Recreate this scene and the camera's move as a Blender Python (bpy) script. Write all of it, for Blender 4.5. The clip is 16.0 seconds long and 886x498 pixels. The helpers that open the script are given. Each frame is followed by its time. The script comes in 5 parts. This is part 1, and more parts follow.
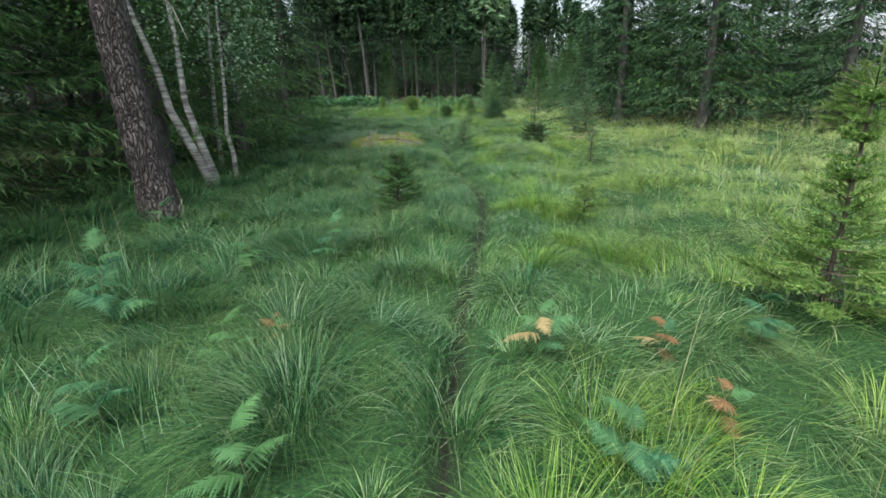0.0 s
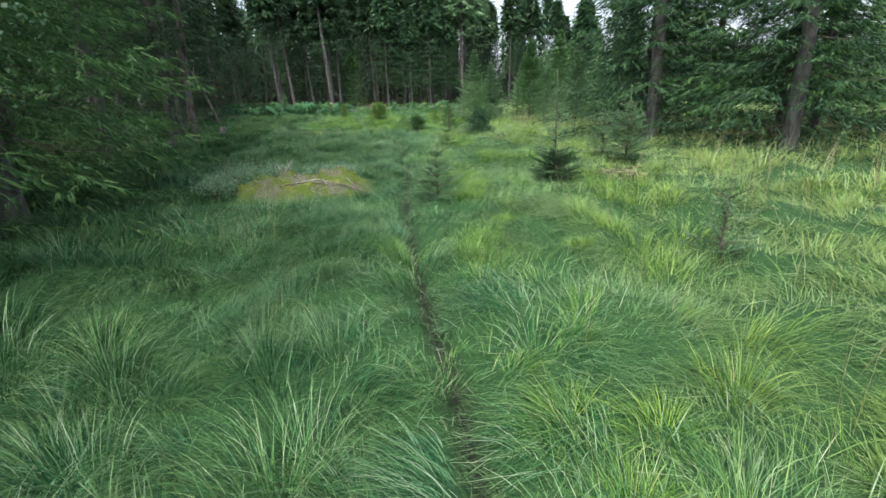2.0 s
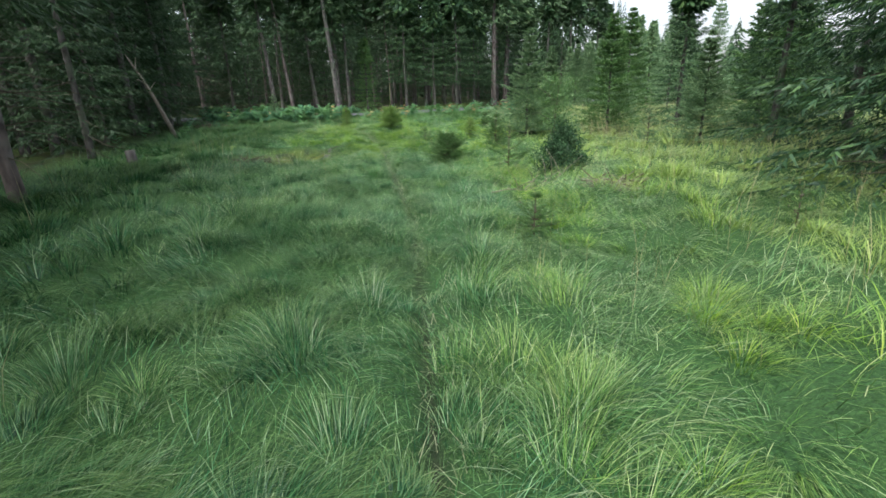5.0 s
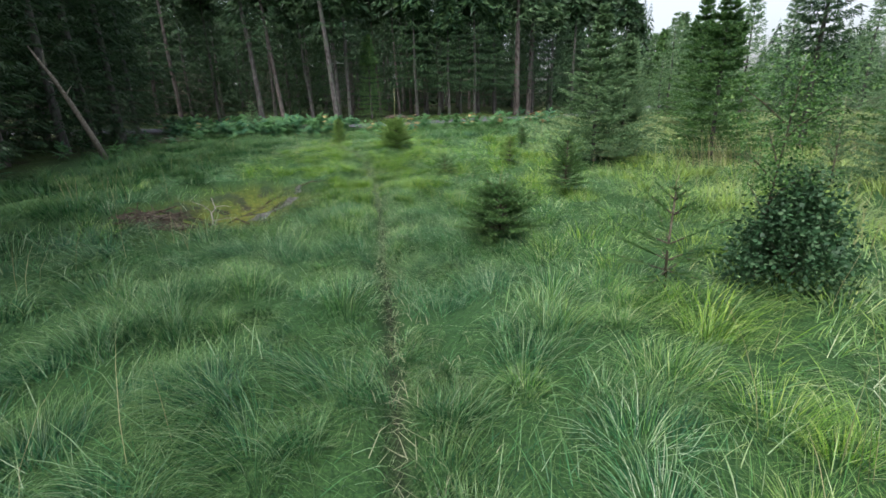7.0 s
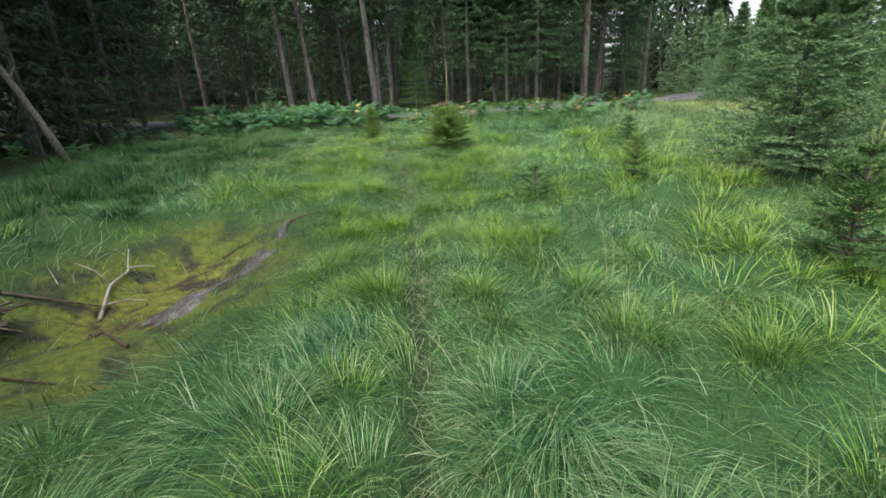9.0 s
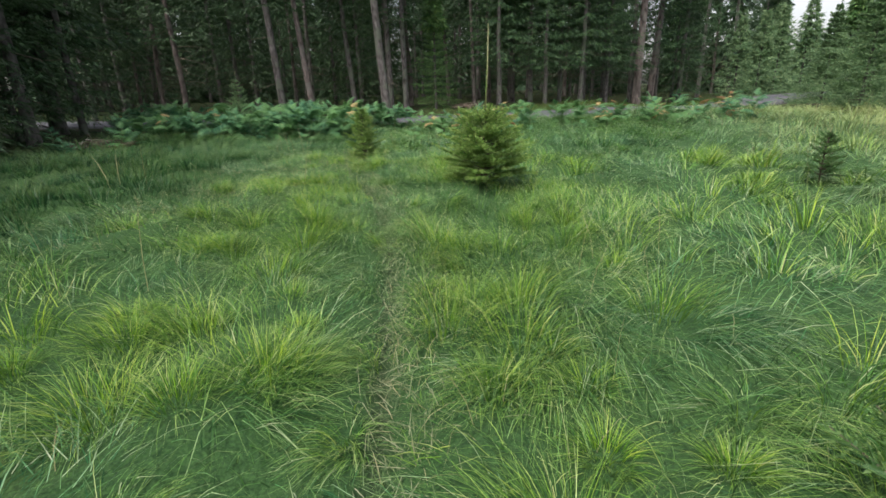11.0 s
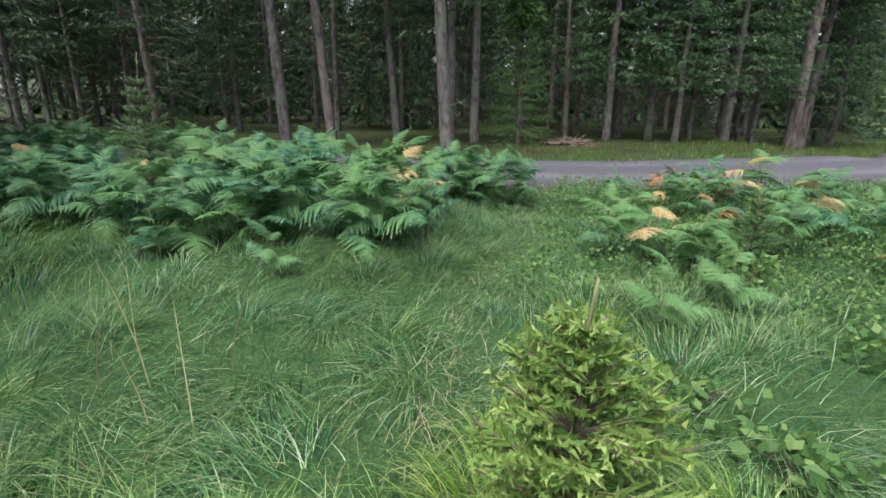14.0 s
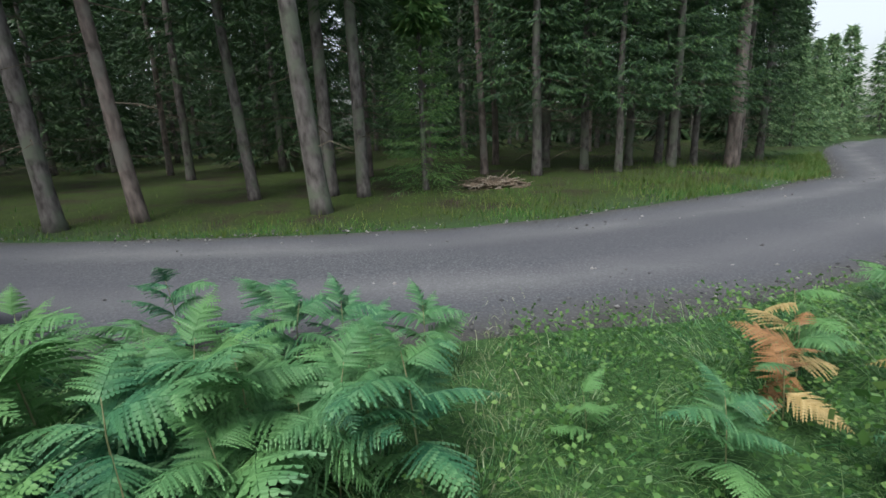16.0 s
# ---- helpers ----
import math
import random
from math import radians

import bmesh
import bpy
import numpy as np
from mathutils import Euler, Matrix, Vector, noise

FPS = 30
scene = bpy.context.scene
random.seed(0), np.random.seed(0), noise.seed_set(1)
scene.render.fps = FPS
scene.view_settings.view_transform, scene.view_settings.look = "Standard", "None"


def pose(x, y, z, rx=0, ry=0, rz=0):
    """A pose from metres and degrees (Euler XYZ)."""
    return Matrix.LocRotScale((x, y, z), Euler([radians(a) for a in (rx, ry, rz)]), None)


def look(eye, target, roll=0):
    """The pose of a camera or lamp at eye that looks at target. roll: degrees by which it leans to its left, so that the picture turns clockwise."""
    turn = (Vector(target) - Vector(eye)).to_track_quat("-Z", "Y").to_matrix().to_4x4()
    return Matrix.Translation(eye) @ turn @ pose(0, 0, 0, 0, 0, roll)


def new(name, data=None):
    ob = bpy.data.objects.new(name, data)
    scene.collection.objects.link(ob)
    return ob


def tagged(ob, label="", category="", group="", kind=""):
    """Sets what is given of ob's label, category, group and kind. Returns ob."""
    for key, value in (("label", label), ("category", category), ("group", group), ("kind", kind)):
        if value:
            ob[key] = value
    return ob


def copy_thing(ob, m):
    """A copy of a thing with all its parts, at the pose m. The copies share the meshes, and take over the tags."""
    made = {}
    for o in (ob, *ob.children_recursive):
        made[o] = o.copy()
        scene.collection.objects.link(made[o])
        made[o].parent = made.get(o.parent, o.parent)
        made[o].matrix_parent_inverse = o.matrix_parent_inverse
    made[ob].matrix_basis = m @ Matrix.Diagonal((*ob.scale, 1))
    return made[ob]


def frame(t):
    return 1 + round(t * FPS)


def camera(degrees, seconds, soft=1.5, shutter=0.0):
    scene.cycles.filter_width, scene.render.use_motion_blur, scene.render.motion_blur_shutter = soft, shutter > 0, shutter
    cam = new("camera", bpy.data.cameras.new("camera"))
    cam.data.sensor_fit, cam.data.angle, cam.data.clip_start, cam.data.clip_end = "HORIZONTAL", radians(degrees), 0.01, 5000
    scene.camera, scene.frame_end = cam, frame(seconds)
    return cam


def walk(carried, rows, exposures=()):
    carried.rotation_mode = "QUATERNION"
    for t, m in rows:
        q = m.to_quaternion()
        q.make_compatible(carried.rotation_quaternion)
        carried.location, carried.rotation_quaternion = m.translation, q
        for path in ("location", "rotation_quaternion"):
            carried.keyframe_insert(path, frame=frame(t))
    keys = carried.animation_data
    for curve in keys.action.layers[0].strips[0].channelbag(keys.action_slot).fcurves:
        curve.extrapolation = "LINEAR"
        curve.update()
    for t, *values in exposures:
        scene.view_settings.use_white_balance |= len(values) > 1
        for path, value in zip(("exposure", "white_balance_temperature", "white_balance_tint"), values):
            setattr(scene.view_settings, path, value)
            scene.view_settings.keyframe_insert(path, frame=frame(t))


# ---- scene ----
cam = camera(85.7, 16.0, soft=1.6)
PATH = [
    (0, (0.349, -0.422, 1.479), (0.3, 1.472, 0.839), -1.2),
    (0.5, (0.287, 0.987, 1.476), (0.287, 2.882, 0.836), -2.1),
    (1, (0.423, 2.46, 1.499), (0.457, 4.355, 0.86), -2.6),
    (1.5, (0.605, 3.77, 1.442), (0.639, 5.67, 0.82), -2.3),
    (2, (0.555, 5.138, 1.452), (0.589, 7.038, 0.828), -1.5),
    (2.5, (0.518, 6.545, 1.427), (0.515, 8.449, 0.813), -1.1),
    (3, (0.365, 7.897, 1.448), (0.348, 9.799, 0.831), -0.9),
    (3.5, (0.259, 9.202, 1.369), (0.233, 11.103, 0.749), -1.0),
    (4, (0.249, 10.442, 1.417), (0.211, 12.341, 0.79), -1.5),
    (6.5, (-0.244, 17.196, 1.525), (-0.307, 19.096, 0.904), -1.7),
    (7, (-0.379, 18.598, 1.519), (-0.463, 20.504, 0.918), -1.6),
    (7.5, (-0.549, 19.78, 1.54), (-0.685, 21.686, 0.951), -1.0),
    (8, (-0.797, 20.921, 1.548), (-0.987, 22.816, 0.938), -1.4),
    (8.5, (-0.936, 22.005, 1.351), (-1.168, 23.881, 0.697), -2.4),
    (9, (-1.089, 22.992, 1.33), (-1.358, 24.869, 0.693), -2.5),
    (11.5, (-2.219, 29.291, 1.178), (-2.613, 31.147, 0.546), -0.8),
    (12, (-2.595, 30.651, 1.216), (-3.08, 32.485, 0.584), 0.6),
    (12.5, (-3.08, 31.839, 1.239), (-3.662, 33.66, 0.652), 2.1),
    (13, (-3.731, 32.942, 1.305), (-4.382, 34.746, 0.739), 3.6),
    (13.5, (-4.333, 34.163, 1.307), (-4.96, 35.975, 0.737), 2.8),
    (14, (-4.903, 35.374, 1.299), (-5.337, 37.246, 0.745), 0.9),
    (14.5, (-5.148, 36.448, 1.352), (-5.293, 38.371, 0.823), -0.9),
    (15, (-5.351, 37.538, 1.408), (-5.263, 39.481, 0.939), -2.4),
    (15.5, (-5.329, 38.699, 1.53), (-5.231, 40.644, 1.076), -3.0),
    (16, (-5.083, 39.7, 1.56), (-5.209, 41.641, 1.093), -2.2),
]
walk(cam, [(t, look(eye, target, roll)) for t, eye, target, roll in PATH], [
    (0, 0.74, 6150, 8), (1.5, 0.92, 6050, 9), (3, 1.05, 6100, 9), (4, 1.1, 6250, 11), (6.5, 0.82, 6250, 10), (7.5, 0.76, 6200, 14), (8.5, 0.68, 6450, 13), (9, 0.97, 6500, 13),
    (11.5, 0.8, 6650, 14), (12.5, 0.95, 6600, 14), (13.5, 1.0, 6450, 18), (14.5, 1.1, 6300, 21), (15, 1.0, 6250, 17), (16, 0.68, 6350, 9)])

# ---- world, sun ----
SUN_ELEV, SUN_TURN = 58.0, 205.0
world = bpy.data.worlds.new("overcast_sky")
scene.world = world
world.use_nodes = True
wn = world.node_tree.nodes
sky = wn.new("ShaderNodeTexSky")
sky.sky_type = "NISHITA"
sky.sun_disc = False
sky.sun_elevation, sky.sun_rotation = radians(SUN_ELEV), radians(SUN_TURN)
sky.air_density, sky.dust_density, sky.ozone_density = 1.0, 3.5, 0.8
wn["Background"].inputs["Strength"].default_value = 0.15
veil = wn.new("ShaderNodeHueSaturation")
veil.inputs["Saturation"].default_value, veil.inputs["Value"].default_value = 0.4, 1.05
world.node_tree.links.new(sky.outputs[0], veil.inputs["Color"])
world.node_tree.links.new(veil.outputs[0], wn["Background"].inputs["Color"])
sun_data = bpy.data.lights.new("sun", "SUN")
sun_data.energy, sun_data.angle, sun_data.color = 1.75, radians(26), (1.0, 0.98, 0.93)
sun = new("sun", sun_data)
az = radians(SUN_TURN)
sun.matrix_world = look((0, 0, 60), (-math.sin(az), -math.cos(az), 60 - math.tan(radians(SUN_ELEV))))

# ---- materials ----


def ramp(nt, fac, stops):
    node = nt.nodes.new("ShaderNodeValToRGB")
    el = node.color_ramp.elements
    while len(el) < len(stops):
        el.new(0.5)
    for e, (p, c) in zip(el, stops):
        e.position, e.color = p, (*c, 1)
    nt.links.new(fac, node.inputs[0])
    return node.outputs[0]


def noise_tex(nt, scale, detail=3.0, coord="Object", stretch=None):
    tc = nt.nodes.new("ShaderNodeTexCoord")
    src = tc.outputs["Object"]
    if coord == "World":
        src = nt.nodes.new("ShaderNodeNewGeometry").outputs["Position"]
    if stretch:
        mp = nt.nodes.new("ShaderNodeMapping")
        mp.inputs["Scale"].default_value = stretch
        nt.links.new(src, mp.inputs[0])
        src = mp.outputs[0]
    n = nt.nodes.new("ShaderNodeTexNoise")
    n.inputs["Scale"].default_value, n.inputs["Detail"].default_value = scale, detail
    nt.links.new(src, n.inputs["Vector"])
    return n.outputs["Fac"]


def position(nt):
    return nt.nodes.new("ShaderNodeNewGeometry").outputs["Position"]


def mix(nt, fac, a, b, mode="MIX"):
    m = nt.nodes.new("ShaderNodeMix")
    m.data_type, m.blend_type = "RGBA", mode
    for sock, v in ((m.inputs[0], fac), (m.inputs[6], a), (m.inputs[7], b)):
        if isinstance(v, (int, float)):
            sock.default_value = v
        elif isinstance(v, tuple):
            sock.default_value = (*v, 1)
        else:
            nt.links.new(v, sock)
    return m.outputs[2]


def material(name, rough=0.8):
    m = bpy.data.materials.new(name)
    m.use_nodes = True
    b = m.node_tree.nodes["Principled BSDF"]
    b.inputs["Roughness"].default_value = rough
    b.inputs["Specular IOR Level"].default_value = 0.3
    return m, m.node_tree, b


def bump(nt, b, height, strength, dist):
    bp = nt.nodes.new("ShaderNodeBump")
    bp.inputs["Strength"].default_value, bp.inputs["Distance"].default_value = strength, dist
    nt.links.new(height, bp.inputs["Height"])
    nt.links.new(bp.outputs[0], b.inputs["Normal"])


def leaf_material(name, stops, patch=None, patch_scale=1.2, glow=0.35, rough=0.5, tip=None, side=None, fresh=None):
    """A thin leaf: per-blade tone, broad patches by place, part of the light passing through."""
    m, nt, b = material(name, rough)
    geo = nt.nodes.new("ShaderNodeNewGeometry")
    col = ramp(nt, geo.outputs["Random Per Island"], stops)
    if patch:
        n = noise_tex(nt, patch_scale, 3.0, "World")
        f = ramp(nt, n, [(0.41, (0, 0, 0)), (0.58, (1, 1, 1))])
        col = mix(nt, f, col, mix(nt, 0.78, col, patch))
    if fresh:
        b.inputs["Specular IOR Level"].default_value = 0.3
        tn = nt.nodes.new("ShaderNodeAttribute")
        tn.attribute_name = "tone"
        col = mix(nt, tn.outputs["Fac"], col, ramp(nt, geo.outputs["Random Per Island"], fresh))
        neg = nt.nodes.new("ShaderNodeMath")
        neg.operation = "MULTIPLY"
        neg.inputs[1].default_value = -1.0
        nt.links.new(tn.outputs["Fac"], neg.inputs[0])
        col = mix(nt, neg.outputs[0], col, ramp(nt, geo.outputs["Random Per Island"], SHADE_SEDGE))
    # straw-pale towards +x, which also puts the left trees' shade into the colour
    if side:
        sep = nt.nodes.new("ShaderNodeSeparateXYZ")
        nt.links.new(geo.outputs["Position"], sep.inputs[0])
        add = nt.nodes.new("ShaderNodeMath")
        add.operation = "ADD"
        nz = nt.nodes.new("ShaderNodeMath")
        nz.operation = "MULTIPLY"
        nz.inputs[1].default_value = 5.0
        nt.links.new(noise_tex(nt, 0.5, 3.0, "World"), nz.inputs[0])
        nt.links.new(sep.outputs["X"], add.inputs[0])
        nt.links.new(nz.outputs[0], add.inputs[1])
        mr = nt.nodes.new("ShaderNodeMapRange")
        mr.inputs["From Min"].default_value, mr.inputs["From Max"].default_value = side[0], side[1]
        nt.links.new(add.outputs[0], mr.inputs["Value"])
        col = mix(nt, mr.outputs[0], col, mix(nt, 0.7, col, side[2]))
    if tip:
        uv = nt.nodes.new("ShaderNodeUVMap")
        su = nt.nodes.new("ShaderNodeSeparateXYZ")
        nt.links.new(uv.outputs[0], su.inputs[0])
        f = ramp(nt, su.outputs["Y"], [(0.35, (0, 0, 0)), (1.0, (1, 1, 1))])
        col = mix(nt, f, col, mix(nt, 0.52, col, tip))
    nt.links.new(col, b.inputs["Base Color"])
    tr = nt.nodes.new("ShaderNodeBsdfTranslucent")
    nt.links.new(col, tr.inputs["Color"])
    ms = nt.nodes.new("ShaderNodeMixShader")
    ms.inputs[0].default_value = glow
    out = nt.nodes["Material Output"]
    nt.links.new(b.outputs[0], ms.inputs[1])
    nt.links.new(tr.outputs[0], ms.inputs[2])
    nt.links.new(ms.outputs[0], out.inputs["Surface"])
    return m


def bark_material(name, dark, light, scale=6.0, stretch=(1, 1, 0.25), deep=0.03, plates=False, lichen=None):
    m, nt, b = material(name, 0.9)
    n = noise_tex(nt, scale, 6.0, "Object", stretch)
    col = ramp(nt, n, [(0.35, dark), (0.65, light)])
    h = n
    if plates:
        tc = nt.nodes.new("ShaderNodeTexCoord")
        wob = nt.nodes.new("ShaderNodeTexNoise")
        wob.inputs["Scale"].default_value = 9.0
        nt.links.new(tc.outputs["Object"], wob.inputs["Vector"])
        vadd = nt.nodes.new("ShaderNodeMix")
        vadd.data_type = "VECTOR"
        vadd.inputs[0].default_value = 0.08
        nt.links.new(tc.outputs["Object"], vadd.inputs[4])
        nt.links.new(wob.outputs["Color"], vadd.inputs[5])
        mp = nt.nodes.new("ShaderNodeMapping")
        mp.inputs["Scale"].default_value = (1.0, 1.0, 0.24)
        nt.links.new(vadd.outputs[1], mp.inputs[0])
        v = nt.nodes.new("ShaderNodeTexVoronoi")
        v.feature = "DISTANCE_TO_EDGE"
        v.inputs["Scale"].default_value = 32.0
        nt.links.new(mp.outputs[0], v.inputs["Vector"])
        h = ramp(nt, v.outputs["Distance"], [(0.0, (0, 0, 0)), (0.22, (1, 1, 1))])
        col = mix(nt, h, tuple(c * 0.8 for c in dark), col)
    if lichen:
        f = ramp(nt, noise_tex(nt, 2.2, 5.0, "World"), [(0.5, (0, 0, 0)), (0.62, (1, 1, 1))])
        col = mix(nt, f, col, lichen)
    nt.links.new(col, b.inputs["Base Color"])
    bump(nt, b, h, 1.0, deep)
    return m


LAID = [(0.0, (0.009, 0.06, 0.023)), (0.4, (0.020, 0.10, 0.040)), (0.62, (0.048, 0.20, 0.075)), (0.80, (0.16, 0.36, 0.16)), (1.0, (0.52, 0.60, 0.42))]
FRESH = [(0.0, (0.020, 0.095, 0.008)), (0.4, (0.075, 0.21, 0.013)), (0.72, (0.22, 0.42, 0.022)), (0.93, (0.39, 0.53, 0.06)), (1.0, (0.52, 0.54, 0.20))]
# deep green of sedges, also used to put tree shade into the grass colour
SHADE_SEDGE = [(0.0, (0.007, 0.05, 0.02)), (0.5, (0.012, 0.08, 0.026)), (0.85, (0.028, 0.13, 0.036)), (1.0, (0.07, 0.19, 0.055))]
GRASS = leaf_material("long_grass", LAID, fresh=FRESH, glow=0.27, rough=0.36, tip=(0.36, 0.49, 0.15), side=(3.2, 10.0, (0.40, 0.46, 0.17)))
SHORT_GRASS = leaf_material("short_grass", [(0, (0.035, 0.12, 0.022)), (0.6, (0.07, 0.19, 0.035)), (1, (0.22, 0.24, 0.08))], patch=(0.10, 0.12, 0.03), rough=0.5)
TRODDEN = leaf_material("trodden_grass", [(0, (0.06, 0.12, 0.045)), (0.6, (0.18, 0.23, 0.11)), (1, (0.42, 0.42, 0.28))], rough=0.5, glow=0.25)
STRAW = leaf_material("dry_straw", [(0, (0.26, 0.24, 0.12)), (1, (0.46, 0.43, 0.25))], rough=0.6, glow=0.2)
# spruce needles; NEEDLE_DARK and NEEDLE_EDGE have the forest's shade put into the colour
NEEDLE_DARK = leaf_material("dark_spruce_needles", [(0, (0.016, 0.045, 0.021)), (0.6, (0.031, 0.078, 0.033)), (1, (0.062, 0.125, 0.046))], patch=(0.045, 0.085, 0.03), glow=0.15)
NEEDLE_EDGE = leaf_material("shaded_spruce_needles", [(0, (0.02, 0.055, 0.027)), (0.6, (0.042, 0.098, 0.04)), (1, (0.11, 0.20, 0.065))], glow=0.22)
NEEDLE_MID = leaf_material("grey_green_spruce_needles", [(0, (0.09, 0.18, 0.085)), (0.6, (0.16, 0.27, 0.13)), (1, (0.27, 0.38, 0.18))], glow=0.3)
NEEDLE_YOUNG = leaf_material("young_spruce_needles", [(0, (0.10, 0.21, 0.045)), (0.5, (0.20, 0.35, 0.08)), (1, (0.38, 0.50, 0.16))], glow=0.35)
NEEDLE_DEEP = leaf_material("deep_green_spruce_needles", [(0, (0.045, 0.12, 0.04)), (0.6, (0.09, 0.19, 0.055)), (1, (0.17, 0.28, 0.085))], glow=0.25)
FERN = leaf_material("bracken_green", [(0, (0.026, 0.11, 0.06)), (0.6, (0.058, 0.19, 0.095)), (1, (0.16, 0.33, 0.165))], patch=(0.15, 0.31, 0.10), patch_scale=1.1, glow=0.3)
FERN_GOLD = leaf_material("bracken_gold", [(0, (0.36, 0.27, 0.11)), (1, (0.54, 0.42, 0.20))], glow=0.25)
FERN_RUST = leaf_material("bracken_rust", [(0, (0.20, 0.11, 0.05)), (1, (0.36, 0.20, 0.09))], glow=0.2)
LEAF = leaf_material("broad_leaves", [(0, (0.06, 0.15, 0.04)), (0.6, (0.10, 0.22, 0.06)), (1, (0.2, 0.33, 0.1))], glow=0.3)
DARK_LEAF = leaf_material("dark_small_leaves", [(0, (0.025, 0.07, 0.03)), (0.7, (0.05, 0.12, 0.05)), (1, (0.12, 0.21, 0.10))], glow=0.2)
BILBERRY = leaf_material("bilberry_leaves", [(0, (0.10, 0.21, 0.11)), (0.7, (0.24, 0.37, 0.22)), (1, (0.42, 0.52, 0.35))], glow=0.3)
PINE_BARK = bark_material("pine_bark", (0.08, 0.066, 0.064), (0.27, 0.225, 0.215), 12.0, (1, 1, 0.3), 0.03, plates=True)
SPRUCE_BARK = bark_material("spruce_bark", (0.045, 0.04, 0.038), (0.15, 0.14, 0.132), 9.0, (1, 1, 0.4), 0.02, lichen=(0.11, 0.125, 0.095))
RED_BARK = bark_material("reddish_pine_bark", (0.055, 0.046, 0.042), (0.19, 0.158, 0.142), 8.0, (1, 1, 0.35), 0.02, lichen=(0.15, 0.14, 0.125))
BIRCH_BARK = bark_material("birch_bark", (0.12, 0.11, 0.10), (0.55, 0.53, 0.49), 7.0, (0.5, 0.5, 3.0), 0.008)
TWIG = bark_material("twig_bark", (0.055, 0.048, 0.034), (0.15, 0.13, 0.095), 20.0, (1, 1, 1), 0.004)
GREY_TWIG = bark_material("grey_twig_bark", (0.13, 0.11, 0.085), (0.30, 0.27, 0.22), 20.0, (1, 1, 1), 0.004)
STEM_GREEN = bark_material("young_shoot", (0.15, 0.16, 0.08), (0.27, 0.28, 0.15), 20.0, (1, 1, 1), 0.003)
DEADWOOD = bark_material("bleached_deadwood", (0.22, 0.19, 0.16), (0.52, 0.48, 0.43), 10.0, (1, 1, 1), 0.006)
DARK_WOOD = bark_material("wet_deadwood", (0.05, 0.04, 0.03), (0.16, 0.12, 0.09), 10.0, (1, 1, 1), 0.006)

# ---- mesh helpers ----


def obj(name, mesh, mat, parent=None, label=""):
    ob = new(name, mesh)
    if mat and not mesh.materials:
        mesh.materials.append(mat)
    if parent is not None:
        ob.parent = parent
    if label:
        ob["label"] = label
    return ob


def mesh_from(name, verts, faces, smooth=False):
    me = bpy.data.meshes.new(name)
    me.from_pydata([tuple(v) for v in verts], [], faces)
    me.update()
    if smooth:
        me.polygons.foreach_set("use_smooth", [True] * len(me.polygons))
    return me


def mesh_arrays(name, v, loops, starts, uv=None):
    me = bpy.data.meshes.new(name)
    me.vertices.add(len(v))
    me.vertices.foreach_set("co", np.ascontiguousarray(v, np.float32).ravel())
    me.loops.add(len(loops))
    me.loops.foreach_set("vertex_index", np.ascontiguousarray(loops, np.int32))
    me.polygons.add(len(starts))
    me.polygons.foreach_set("loop_start", np.ascontiguousarray(starts, np.int32))
    if uv is not None:
        layer = me.uv_layers.new(name="UVMap")
        layer.data.foreach_set("uv", np.ascontiguousarray(uv[loops], np.float32).ravel())
    me.update(calc_edges=True)
    me.validate()
    return me


def tube(points, radii, sides=8, rough=0.0, rng=None, close=True):
    """Vertices and faces of a tapered limb along points."""
    verts, faces = [], []
    pts = [Vector(p) for p in points]
    for i, p in enumerate(pts):
        d = (pts[min(i + 1, len(pts) - 1)] - pts[max(i - 1, 0)]).normalized()
        a = d.cross(Vector((0.31, 0.95, 0.05))).normalized()
        b = d.cross(a)
        for k in range(sides):
            t = 2 * math.pi * k / sides
            r = radii[i] * (1 + (rng.uniform(-rough, rough) if rng else 0))
            verts.append(p + (a * math.cos(t) + b * math.sin(t)) * r)
    for i in range(len(pts) - 1):
        for k in range(sides):
            k2 = (k + 1) % sides
            faces.append((i * sides + k, i * sides + k2, (i + 1) * sides + k2, (i + 1) * sides + k))
    if close:
        faces.append(tuple(range(sides))[::-1])
        faces.append(tuple((len(pts) - 1) * sides + k for k in range(sides)))
    return verts, faces


def merge(chunks):
    verts, faces = [], []
    for v, f in chunks:
        n = len(verts)
        verts += list(v)
        faces += [tuple(i + n for i in q) for q in f]
    return verts, faces


def needles(twigs, k, nl, nw, rng, forward=0.55, flat=0.0, hang=0.0):
    """Triangles standing off along each twig (base, tip): needles when small, side shoots when large."""
    b = np.array([t[0] for t in twigs], float)
    e = np.array([t[1] for t in twigs], float)
    n = len(b)
    d = e - b
    ln = np.linalg.norm(d, axis=1, keepdims=True) + 1e-9
    d = d / ln
    s = (np.arange(k)[None, :] + rng.random((n, k))) / k
    root = b[:, None, :] + (e - b)[:, None, :] * s[..., None]
    ref = np.where(np.abs(d[:, 2:3]) > 0.9, np.array([[1.0, 0, 0]]), np.array([[0, 0, 1.0]]))
    u = np.cross(d, ref)
    u /= np.linalg.norm(u, axis=1, keepdims=True)
    w = np.cross(u, d)
    ang = rng.random((n, k)) * 2 * np.pi
    side = u[:, None, :] * np.cos(ang)[..., None] + w[:, None, :] * (np.sin(ang) * (1 - flat))[..., None]
    side += d[:, None, :] * forward * (0.6 + 0.8 * rng.random((n, k, 1)))
    side[..., 2] -= hang
    side /= np.linalg.norm(side, axis=2, keepdims=True)
    length = nl * (0.6 + 0.6 * rng.random((n, k, 1))) * (1.05 - 0.45 * s[..., None])
    across = np.cross(side, rng.normal(size=(n, k, 3)))
    across /= np.linalg.norm(across, axis=2, keepdims=True) + 1e-9
